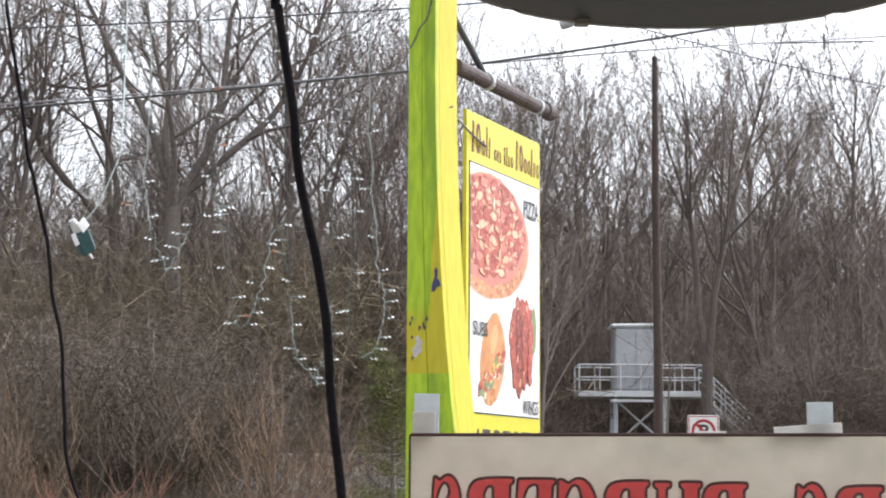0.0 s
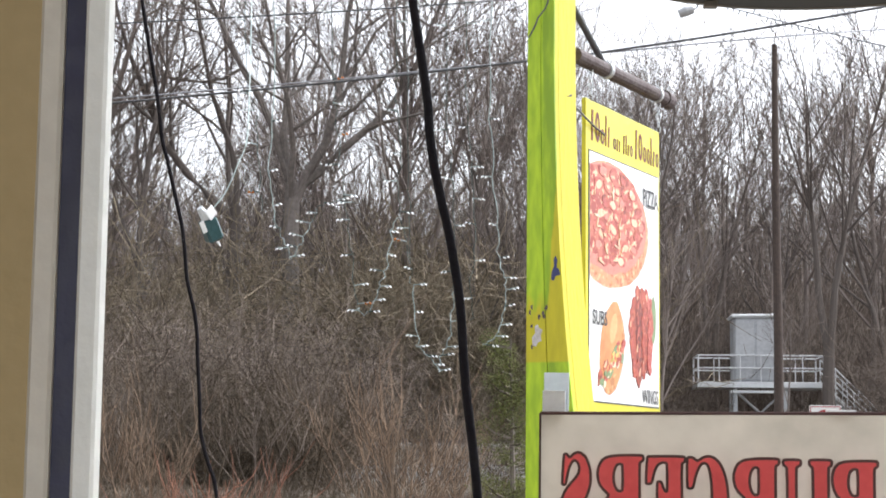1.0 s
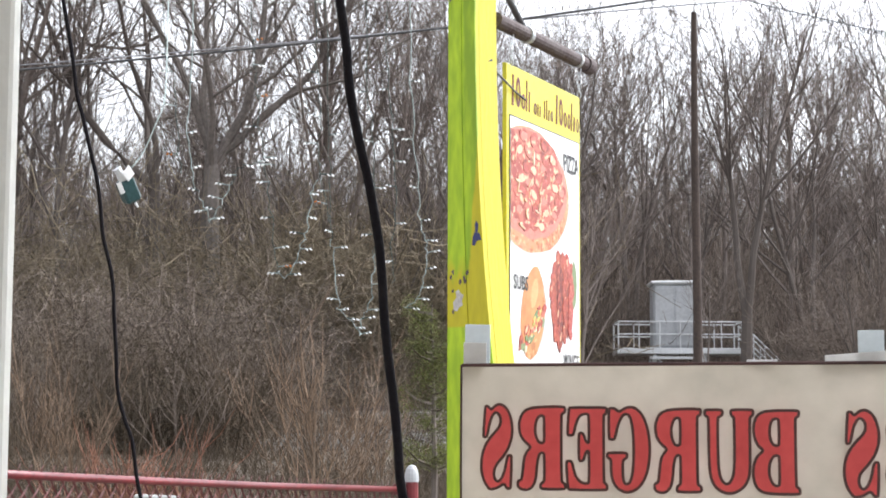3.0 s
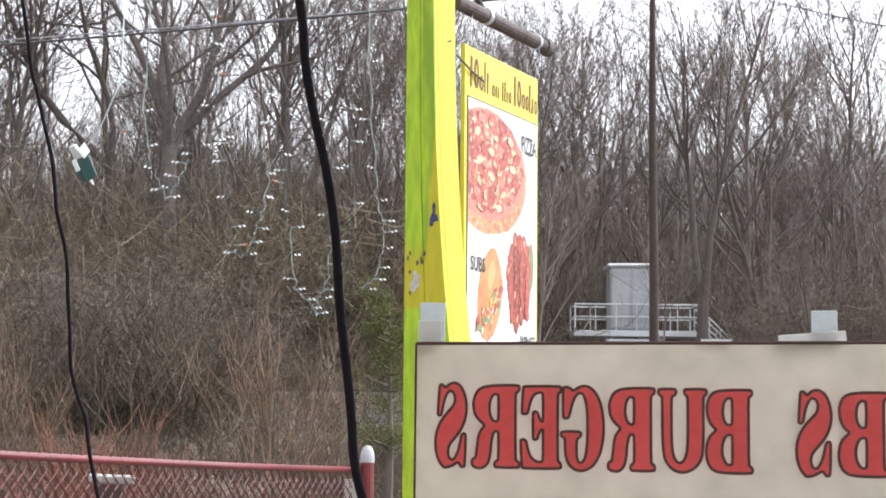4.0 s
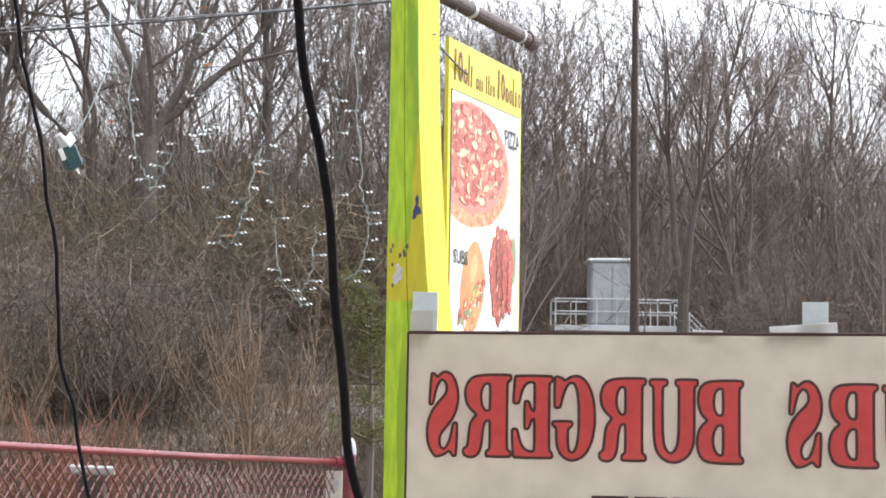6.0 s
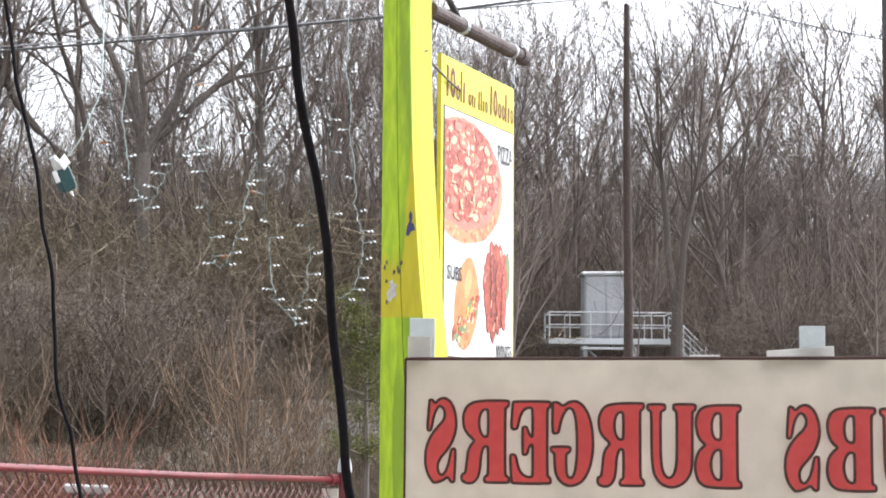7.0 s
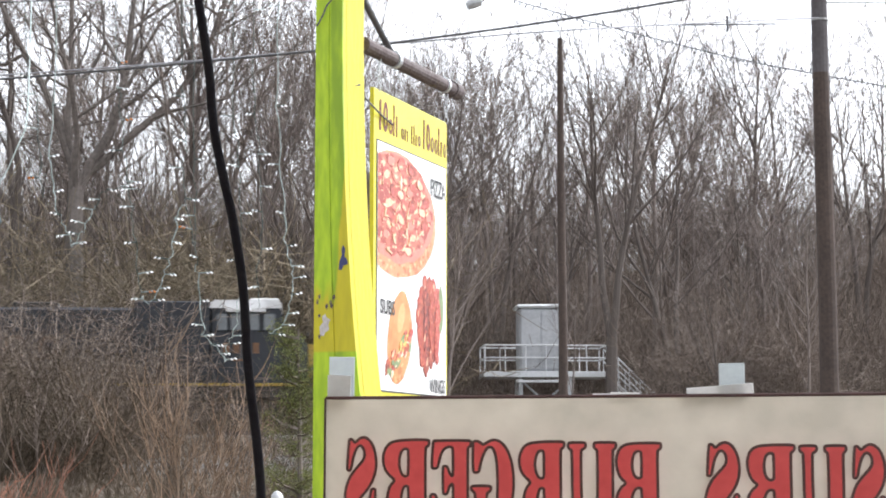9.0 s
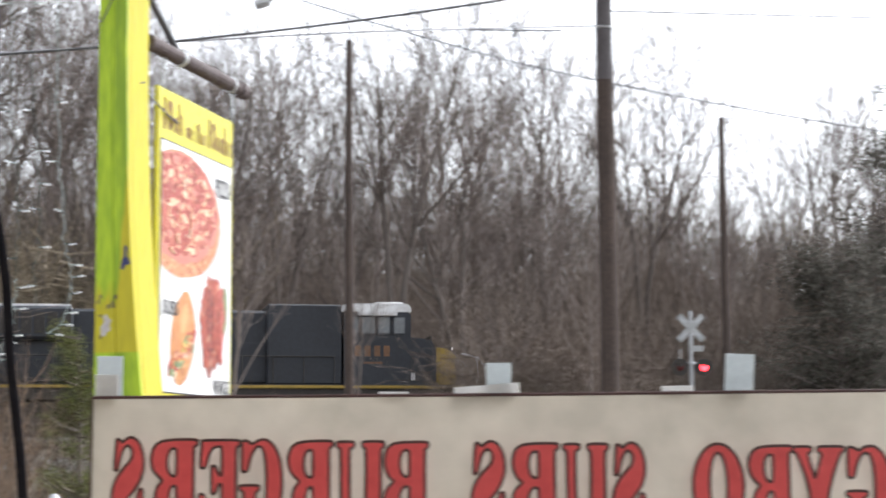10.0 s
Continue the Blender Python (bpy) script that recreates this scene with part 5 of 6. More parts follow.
def light_support():
    """The cable between two timber posts that carries the light strings."""
    for x in (-2.7, 4.6):
        ob = part("timber_post", Geo().box(-0.05, 0.05, -0.05, 0.05, -0.3, 3.25, b=0.008), "wood_grey", m=pose(x, 5.3, 0.0))
        tagged(ob, "weathered timber post carrying the light cable", "post", "light cable posts")
    ob = part("support_cable", Geo().tube([(-2.7, 5.3, 3.2), (-1.0, 5.3, 3.12), (1.0, 5.3, 3.12), (4.6, 5.3, 3.2)], 0.004, 5), "wire")
    tagged(ob, "thin dark cable stretched between two posts", "cable")


def plug_box():
    t = thing("light_controller", pose(-0.706, 4.03, 2.172, 12, -30, 30), "teal plastic light controller with white tag on a cord", "plug")
    part("body", Geo().box(-0.019, 0.019, -0.016, 0.016, -0.045, 0.010, b=0.005), "teal", t)
    part("neck", Geo().tube([(0, 0, 0.01), (-0.006, 0, 0.04)], [0.014, 0.008], 8), "steel", t, "clear plug neck")
    part("tag", Geo().box(-0.006, 0.022, -0.020, -0.018, 0.008, 0.034, pose(0, 0, 0, 0, -15, 20), b=0.001), "tape_white", t, "white paper tag")
    part("tag", Geo().box(-0.028, -0.016, -0.018, -0.016, -0.014, 0.014, b=0.001), "tape_white", t, "white warning tag")
    part("bulb", Geo().tube([(0.004, 0, -0.05), (0.006, 0, -0.062)], [0.004, 0.002], 6), "bulb", t)
    # the cord rises straight to the support cable, so it is built upright
    rise = [(0.008, 0, 0.03), (0.035, 0.02, 0.075), (0.057, 0.05, 0.145), (0.068, 0.1, 0.21), (0.041, 0.3, 0.36), (-0.035, 0.8, 0.66), (-0.107, 1.265, 0.95)]
    part("cord", Geo().tube(smooth_path(rise), 0.0018, 6), "pale_wire", t, "twisted pale cord", m=pose(0, 0, 0, 12, -30, 30).inverted())


ICICLES = (
    (0, [(-0.562, 5.2, 3.063), (-0.552, 5.2, 2.794), (-0.543, 5.2, 2.694), (-0.532, 5.2, 2.577), (-0.516, 5.2, 2.461), (-0.502, 5.2, 2.362), (-0.486, 5.2, 2.247), (-0.477, 5.2, 2.133), (-0.466, 5.2, 2.087)]),
    (1, [(-0.466, 5.2, 2.087), (-0.441, 5.2, 2.068), (-0.418, 5.2, 2.109), (-0.4, 5.2, 2.163), (-0.381, 5.2, 2.216), (-0.37, 5.2, 2.299), (-0.352, 5.2, 2.352)]),
    (0, [(-0.371, 5.25, 3.081), (-0.36, 5.25, 2.725), (-0.35, 5.25, 2.557), (-0.354, 5.25, 2.448), (-0.341, 5.25, 2.331), (-0.318, 5.25, 2.232)]),
    (1, [(-0.726, 5.1, 3.031), (-0.709, 5.1, 2.669), (-0.72, 5.1, 2.473), (-0.7, 5.1, 2.352), (-0.672, 5.1, 2.272), (-0.652, 5.1, 2.216), (-0.632, 5.1, 2.245), (-0.609, 5.1, 2.287), (-0.588, 5.1, 2.333)]),
    (0, [(-0.588, 5.1, 2.333), (-0.568, 5.1, 2.378), (-0.516, 5.1, 2.383), (-0.468, 5.1, 2.38)]),
    (1, [(-0.334, 5.6, 2.222), (-0.324, 5.6, 2.134), (-0.317, 5.6, 2.037), (-0.305, 5.6, 1.997), (-0.271, 5.6, 1.967), (-0.248, 5.6, 1.924), (-0.237, 5.6, 1.977), (-0.217, 5.6, 2.021), (-0.205, 5.6, 2.127), (-0.207, 5.6, 2.18)]),
    (0, [(-0.367, 5.6, 3.182), (-0.35, 5.6, 2.622), (-0.341, 5.6, 2.372), (-0.334, 5.6, 2.222)]),
    (0, [(-0.178, 5.6, 3.186), (-0.163, 5.6, 2.751), (-0.149, 5.6, 2.572), (-0.144, 5.6, 2.447), (-0.136, 5.6, 2.34), (-0.148, 5.6, 2.181), (-0.142, 5.6, 2.084)]),
    (1, [(-0.091, 5.6, 3.188), (-0.093, 5.6, 2.788), (-0.08, 5.6, 2.537), (-0.068, 5.6, 2.359), (-0.052, 5.6, 2.253), (-0.037, 5.6, 2.196), (-0.043, 5.6, 2.129), (-0.056, 5.6, 2.062), (-0.089, 5.6, 2.023), (-0.11, 5.6, 2.012)]),
    (0, [(-0.811, 5.1, 3.029), (-0.786, 5.1, 2.733), (-0.768, 5.1, 2.652), (-0.753, 5.1, 2.521), (-0.735, 5.1, 2.359)]),
    (0, [(-0.229, 5.5, 3.156), (-0.225, 5.5, 2.729), (-0.208, 5.5, 2.518), (-0.197, 5.5, 2.343), (-0.204, 5.5, 2.169)]),
)


# ---- fence ----
def fence():
    """Red chain-link fence: near end at the west, corner post at the east."""
    a, b = Vector((-1.75, 5.0, 1.53)), Vector((-0.175, 8.5, 1.377))
    t = thing("chain_link_fence", Matrix(), "faded red chain-link fence with a sagging top rail", "fence")
    d = b - a
    part("top_rail", Geo().tube([a, a.lerp(b, 0.33) - Vector((0, 0, 0.006)), a.lerp(b, 0.66) - Vector((0, 0, 0.008)), b], 0.0145, 10), "fence_red", t, smooth=True)
    cap = Geo().lathe([(0.0, 0.06), (0.016, 0.055), (0.026, 0.04), (0.032, 0.018), (0.034, 0.0), (0.034, -0.02)], 14, pose(b.x + 0.05, b.y + 0.02, b.z + 0.055))
    part("post", Geo().tube([(b.x + 0.05, b.y + 0.02, -0.3), (b.x + 0.05, b.y + 0.02, b.z + 0.05)], 0.031, 12), "fence_red", t)
    part("post_cap", cap, "tank", t, "pale rounded metal post cap")
    part("post", Geo().tube([(a.x, a.y, -0.3), (a.x, a.y, a.z + 0.05)], 0.031, 12), "fence_red", t)
    part("rail_clamp", Geo().tube([b - d.normalized() * 0.05, b + d.normalized() * 0.01], 0.027, 10), "fence_red", t)
    g = Geo()
    n, side = 62, Vector((-d.y, d.x, 0)).normalized() * 0.004
    run, drop = d / n, 1.36

    def foot(k, f):
        p = a + run * k
        return Vector((p.x, p.y, p.z - 0.0 - f * drop))
    rows = 22
    for k in range(-rows, n + 1):
        for s in (1, -1):
            pts = []
            for j in range(rows + 1):
                q = k + j if s > 0 else k + rows - j
                if 0 <= q <= n:
                    pts.append(foot(q, j / rows) + side * (1 if (j % 2) == (s > 0) else -1))
            if len(pts) > 1:
                g.tube(pts, 0.0034, 3, caps=False)
    for k in range(n):
        p = foot(k + 0.5, 0)
        g.tube([p + Vector((0, 0, -0.03)), p + Vector((0.004, -0.012, 0.018)), p + Vector((0.008, 0.0, 0.03))], 0.0022, 3)
    part("chain_link", g, "mesh_red", t, "red-coated wire mesh", kind="stuff")
    tag = thing("fence_sticker", pose(b.x - 0.02, b.y - 0.035, b.z - 0.16, 0, 0, -20), "weathered white sticker on the fence corner", "sticker")
    part("sheet", Geo().box(-0.035, 0.045, -0.003, 0.003, -0.14, 0.12, b=0.001), "cream", tag)
    part("emblem", Geo().plate(ellipse(0.005, 0.055, 0.026, 0.035, 18), -0.0042, 0), "wood_grey", tag, "faded round emblem")
    part("print_bar", Geo().box(-0.03, 0.04, -0.0045, 0, -0.05, -0.02), "chip_blue", tag, "dark printed bar")
    plank = part("old_board", Geo().box(-0.15, 0.15, -0.04, 0.04, 0, 0.055, b=0.01), "sign_grey", m=pose(-1.85, 12.0, 1.19, 3, 2, 8))
    tagged(plank, "weathered pale board lying on a block behind the fence", "board")
    block = part("support_block", Geo().box(-0.09, 0.09, -0.06, 0.06, -1.4, 0.0, b=0.01), "pole", m=pose(-1.85, 12.0, 1.195))
    tagged(block, "dark timber block under the pale board", "block")


# ---- poles and wires ----
def poles_and_wires():
    def pole(x, y, top, r0, r1, label, cap="pole"):
        t = thing("utility_pole", pose(x, y, ground_z(x, y)), label, "utility pole", "wooden utility poles")
        h = top - ground_z(x, y)
        g = Geo()
        g.tube([(0, 0, -0.3), (0.01, 0, h * 0.35), (-0.01, 0, h * 0.7)], [r0, r0 * 0.65 + r1 * 0.35, r0 * 0.3 + r1 * 0.7], 14)
        part("shaft", g, "pole", t)
        part("upper_shaft", Geo().tube([(-0.01, 0, h * 0.7), (0, 0, h)], [r0 * 0.3 + r1 * 0.7, r1], 14), cap, t, "weathered grey upper shaft")
        return t, h
    t, h = pole(9.70, 33, 12.6, 0.185, 0.145, "brown creosoted utility pole with pale bands", "pole_top")
    for z in (9.42,):
        part("band", Geo().tube([(0, 0, z), (0, 0, z + 0.035)], 0.166, 14), "sign_grey", t, "pale metal band")
    pole(6.15, 43, 12.0, 0.13, 0.07, "slender bare utility pole against the wood")
    t3, _ = pole(22.6, 62, 14.25, 0.17, 0.10, "dark utility pole beside the crossing")

    def wire(name, pts, r, mat, label, sag=0.0):
        P = smooth_path(pts, 8)
        n = len(P) - 1
        P = [p - Vector((0, 0, sag * 4 * (i / n) * (1 - i / n))) for i, p in enumerate(P)]
        ob = part(name, Geo().tube(P, r, 6), mat)
        return tagged(ob, label, "cable", "overhead wires"), P
    wire("power_line", [(-22, 30, 6.5), (-6.2, 30, 7.90), (0.1, 30, 8.57), (1.48, 30, 8.74), (6.25, 30, 9.54), (18, 30, 11.9)], 0.021, "wire", "dark overhead cable crossing the sky")
    wire("power_line", [(-22, 30.2, 6.7), (-6.2, 30.2, 8.02), (0.1, 30.2, 8.62), (1.48, 30.2, 8.77), (4.77, 30.2, 9.08), (9.7, 32.9, 10.05)], 0.013, "wire_pale", "pale bare overhead cable")
    wire("power_line", [(-22, 30.5, 8.6), (-6.79, 30.5, 9.36), (0.08, 30.5, 9.80), (9, 31.5, 10.9)], 0.014, "wire", "dark overhead cable high over the wood")
    wire("power_line", [(9.7, 33.2, 10.42), (14.2, 33.2, 10.5), (34, 33.2, 10.9)], 0.011, "wire", "thin overhead cable leaving the pole")
    wire("power_line", [(6.4, 30.0, 9.13), (7.4, 30.0, 9.16), (8.05, 30.0, 9.18)], 0.012, "wire", "short splice on the overhead cable")
    part("splice_pin", Geo().tube([(7.2, 30, 9.03), (7.2, 30, 9.30)], 0.022, 6), "wire", bpy.data.objects["power_line.004"])
    string, P = wire("festoon_wire", [(2.2, 35.5, 11.7), (3.9, 35.6, 11.07), (7.3, 35.8, 10.24), (10.3, 36, 9.68), (15.98, 36, 8.86), (27, 36, 7.6)], 0.012, "wire", "light-string wire hung with small clips")
    rng = random.Random(3)
    for p in [P[i].lerp(P[i + 1], f) for i in range(len(P) - 1) for f in (0.1, 0.45, 0.8)]:
        up = rng.choice((-1, -1, 1))
        part("clip", Geo().tube([p, p + Vector((rng.uniform(-0.05, 0.05), 0, up * rng.uniform(0.05, 0.11)))], [0.012, 0.019], 5), "wire", string)
    ins = thing("insulator", pose(1.9, 20, 6.83), "grey ceramic insulator hanging in the wires", "insulator")
    part("body", Geo().tube([(-0.10, 0, -0.03), (-0.03, 0, 0.0), (0.06, 0, 0.02)], [0.05, 0.062, 0.045], 10), "tank", ins)
    part("hanger", Geo().tube(smooth_path([(0.05, 0, 0.02), (0.10, 0, 0.05), (0.09, 0, 0.16), (0.0, 0, 0.5), (-0.1, 0, 1.4)]), 0.009, 6), "wire", ins, "wire hanger")


# ---- railway things ----
def tank_platform():
    """A signal cabinet on a railed steel platform with stairs, beyond the track."""
    y = 74.0
    base = ground_z(9, y)
    t = thing("cabinet_platform", pose(9.75, y, base), "galvanised steel platform with guard rails and stairs", "platform")
    z = 5.2 - base
    part("deck", Geo().box(-2.55, 2.55, -1.0, 1.0, z, z + 0.24, b=0.02), "pale_steel", t)
    part("step_plate", Geo().box(-1.25, 0.6, -1.25, -1.0, z - 0.22, z - 0.12), "pale_steel", t, "pale lower ledge")
    for x in (-1.0, 1.0):
        part("leg", Geo().box(x - 0.09, x + 0.09, -0.7, -0.52, -0.3, z), "steel", t)
        part("leg", Geo().box(x - 0.09, x + 0.09, 0.52, 0.7, -0.3, z), "steel", t)
    part("cross_brace", Geo().tube([(-1.0, -0.61, z - 0.1), (1.0, -0.61, z - 1.9)], 0.05, 6), "steel", t)
    part("cross_brace", Geo().tube([(1.0, -0.61, z - 0.1), (-1.0, -0.61, z - 1.9)], 0.05, 6), "steel", t)
    top = z + 0.24
    for yy in (-0.97, 0.97):
        for hh in (0.55, 1.06):
            part("rail", Geo().tube([(-2.5, yy, top + hh), (2.5, yy, top + hh)], 0.032, 6), "pale_steel", t)
        for i in range(7):
            x = -2.5 + 5.0 * i / 6
            part("post", Geo().tube([(x, yy, top), (x, yy, top + 1.06)], 0.034 if i % 2 == 0 else 0.024, 6), "pale_steel", t)
    for x in (-2.5, 2.5):
        for hh in (0.55, 1.06):
            part("rail", Geo().tube([(x, -0.97, top + hh), (x, 0.97, top + hh)], 0.032, 6), "pale_steel", t)
    s0, s1 = Vector((2.6, 0, top)), Vector((5.3, 0, 0.2))
    for yy in (-0.5, 0.5):
        part("stringer", Geo().tube([s0 + Vector((0, yy, -0.1)), s1 + Vector((0, yy, -0.1))], 0.09, 4), "pale_steel", t)
        for hh in (0.5, 1.0):
            part("stair_rail", Geo().tube([s0 + Vector((0, yy, hh)), s1 + Vector((0, yy, hh))], 0.03, 6), "pale_steel", t)
        for i in range(7):
            p = s0.lerp(s1, i / 6) + Vector((0, yy, 0))
            part("stair_post", Geo().tube([p, p + Vector((0, 0, 1.0))], 0.026, 5), "pale_steel", t)
    for i in range(10):
        p = s0.lerp(s1, (i + 0.5) / 10)
        part("tread", Geo().box(p.x - 0.14, p.x + 0.14, -0.5, 0.5, p.z - 0.03, p.z), "steel", t)
    c = thing("signal_cabinet", pose(9.58, y, base + top), "tall grey metal signal cabinet with rounded cap", "cabinet")
    part("body", Geo().box(-0.87, 0.87, -0.7, 0.7, 0.0, 2.62, b=0.10), "tank", c)
    part("cap", Geo().box(-0.95, 0.92, -0.78, 0.78, 2.60, 2.76, pose(0, 0, 0, 0, -0.8, 0), b=0.06), "pale_steel", c, "pale overhanging cap")
    for x in (-0.42, 0.42):
        part("door", Geo().box(x - 0.38, x + 0.38, -0.725, -0.69, 0.12, 2.45, b=0.012), "tank", c, "grey cabinet door")
    part("bracket", Geo().box(0.86, 1.02, -0.12, 0.02, 2.05, 2.2), "loco_dark", c)
    part("door_seam", Geo().box(-0.01, 0.01, -0.735, -0.70, 0.1, 2.45), "steel", c)


def crossing_signal():
    x, y = 20.56, 60.0
    z0 = ground_z(x, y)
    t = thing("crossing_signal", pose(x, y, z0, 0, 0, -8), "railway crossing signal with crossbuck and red flashers", "signal")
    part("mast", Geo().tube([(0, 0, -0.2), (0, 0, 6.95 - z0)], 0.065, 10), "steel", t)
    cz = 6.36 - z0
    for s in (1, -1):
        m = pose(0, -0.08, cz, 0, 45 * s, 0)
        part("crossbuck_blade", Geo().box(-0.61, 0.61, -0.01 - 0.012 * s, 0.002 - 0.012 * s, -0.115, 0.115, m, b=0.004), "sign_grey", t, "white crossbuck blade")
        for a in (-0.38, 0.38):
            part("blade_mark", Geo().box(a - 0.13, a + 0.13, -0.016 - 0.012 * s, -0.008 - 0.012 * s, -0.035, 0.035, m), "steel", t)
    part("track_plate", Geo().box(-0.05, 0.42, -0.10, -0.08, cz - 0.82, cz - 0.62, b=0.004), "sign_grey", t, "small white plate")
    part("light_arm", Geo().tube([(-0.38, -0.06, cz - 0.75), (-0.40, -0.06, cz - 1.18), (0, -0.06, cz - 1.22), (0.4, -0.06, cz - 1.22)], 0.03, 6), "steel", t)
    lz = 4.99 - z0
    for s, mat, label in ((-1, "red_off", "dark red flasher lens"), (1, "red_on", "lit red flasher lens")):
        f = part("flasher", Geo().lathe([(0.0, 0.10), (0.30, 0.09), (0.30, 0.0), (0.12, 0.0), (0.0, 0.0)], 20, pose(0.42 * s, -0.08, lz, 90, 0, 0)), "loco_dark", t, "black round target")
        part("hood", Geo().tube([(0.42 * s, -0.16, lz + 0.12), (0.42 * s, -0.34, lz + 0.12)], 0.10, 10), "loco_dark", f)
        part("lens", Geo().lathe([(0.0, 0.13), (0.08, 0.12), (0.13, 0.10), (0.13, 0.09)], 18, pose(0.42 * s, -0.08, lz, 90, 0, 0)), mat, f, label)
    part("cabinet", Geo().box(-1.25, -0.15, -0.3, 0.3, 3.7 - z0, 4.05 - z0, b=0.03), "pale_steel", t, "pale junction box")
    part("cabinet_leg", Geo().box(-1.1, -0.3, -0.2, 0.2, -0.2, 3.7 - z0), "steel", t)


def parking_sign():
    x, y = 2.93, 17.4
    z0 = ground_z(x, y)
    t = thing("parking_sign", pose(x, y, 2.148, 0, 0, -6), "white no-parking sign with a red ring on a steel post", "road sign")
    part("plate", Geo().box(-0.15, 0.15, -0.004, 0.0, -0.225, 0.155, b=0.0015), "sign_white", t)
    for a, b, c, e in ((-0.14, 0.14, 0.138, 0.146), (-0.14, 0.14, -0.216, -0.208), (-0.142, -0.134, -0.21, 0.14), (0.134, 0.142, -0.21, 0.14)):
        part("border", Geo().box(a, b, -0.0065, -0.003, c, e), "sign_red", t)
    ring = Geo()
    out, inn = ellipse(0, 0.0, 0.115, 0.115, 32), ellipse(0, 0.0, 0.088, 0.088, 32)
    ring.v = [(a, -0.008, b) for a, b in out] + [(a, -0.008, b) for a, b in inn]
    ring.f = [(i, (i + 1) % 32, 32 + (i + 1) % 32, 32 + i) for i in range(32)]
    part("red_ring", ring, "sign_red", t)
    part("slash", Geo().box(-0.095, 0.095, -0.0085, -0.003, -0.013, 0.013, pose(0, 0, 0, 0, 45, 0)), "sign_red", t)
    part("lettering", letters("P", -0.04, 0.05, -0.065, 0.065, -0.006, heavy=0.03), "print_dark", t, "black letter")
    part("sign_post", Geo().box(-0.025, 0.025, 0.001, 0.03, z0 - 2.248, 0.1), "steel", t, "steel channel post")


def crossing_road():
    """The side road that climbs to the level crossing, and a van waiting on it."""
    g = Geo()
    rows = [(34, ground_z(27, 34) + 0.06), (44, ground_z(27, 44) + 0.25), (52, 1.9), (58, 2.45), (62.5, 2.80), (69.5, 2.80), (76, 2.85), (90, 4.2)]
    for y, z in rows:
        for x, dz in ((21.8, -1.6), (23.2, -0.03), (26.9, 0.03), (30.6, -0.03), (32.0, -1.6)):
            g.v.append((x, y, z + dz))
    for i in range(len(rows) - 1):
        for j in range(4):
            k = i * 5 + j
            g.f.append((k, k + 1, k + 6, k + 5))
    tagged(part("road", g, "asphalt"), "grey asphalt side road rising to the level crossing", "road", kind="structure")
    v = thing("parked_van", pose(28.6, 58.6, 2.47, 0, 0, 92), "dusty maroon van waiting at the crossing", "van")
    body = [(-2.2, 0.35), (2.1, 0.35), (2.25, 0.6), (2.2, 0.95), (1.35, 1.12), (0.75, 1.62), (0.5, 1.72), (-1.9, 1.74), (-2.2, 1.55), (-2.28, 0.8)]
    part("body", Geo().plate(body, -0.9, 0.9), "car_paint", v)
    part("rear_window", Geo().box(-2.29, -2.2, -0.7, 0.7, 1.05, 1.5, b=0.02), "glass", v)
    for yy in (-0.905, 0.905):
        part("side_window", Geo().plate([(-1.9, 1.1), (0.9, 1.1), (0.55, 1.58), (-1.85, 1.58)], yy - 0.01, yy + 0.01), "glass", v)
    for yy in (-0.78, 0.78):
        part("tail_light", Geo().box(-2.32, -2.24, yy - 0.1, yy + 0.1, 0.9, 1.5, b=0.02), "red_off", v, "red tail light")
    part("roof_rack", Geo().box(-1.7, 0.2, -0.75, -0.70, 1.74, 1.80).box(-1.7, 0.2, 0.70, 0.75, 1.74, 1.80), "steel", v, "pale roof rack")
    wheel = Geo().lathe([(0.0, -0.1), (0.3, -0.1), (0.34, -0.07), (0.34, 0.07), (0.3, 0.1), (0.0, 0.1)], 20).mesh("wheel")
    for x in (-1.35, 1.4):
        for yy in (-0.82, 0.82):
            part("wheel", wheel, "loco_dark", v, m=pose(x, yy, 0.34, 90, 0, 0))


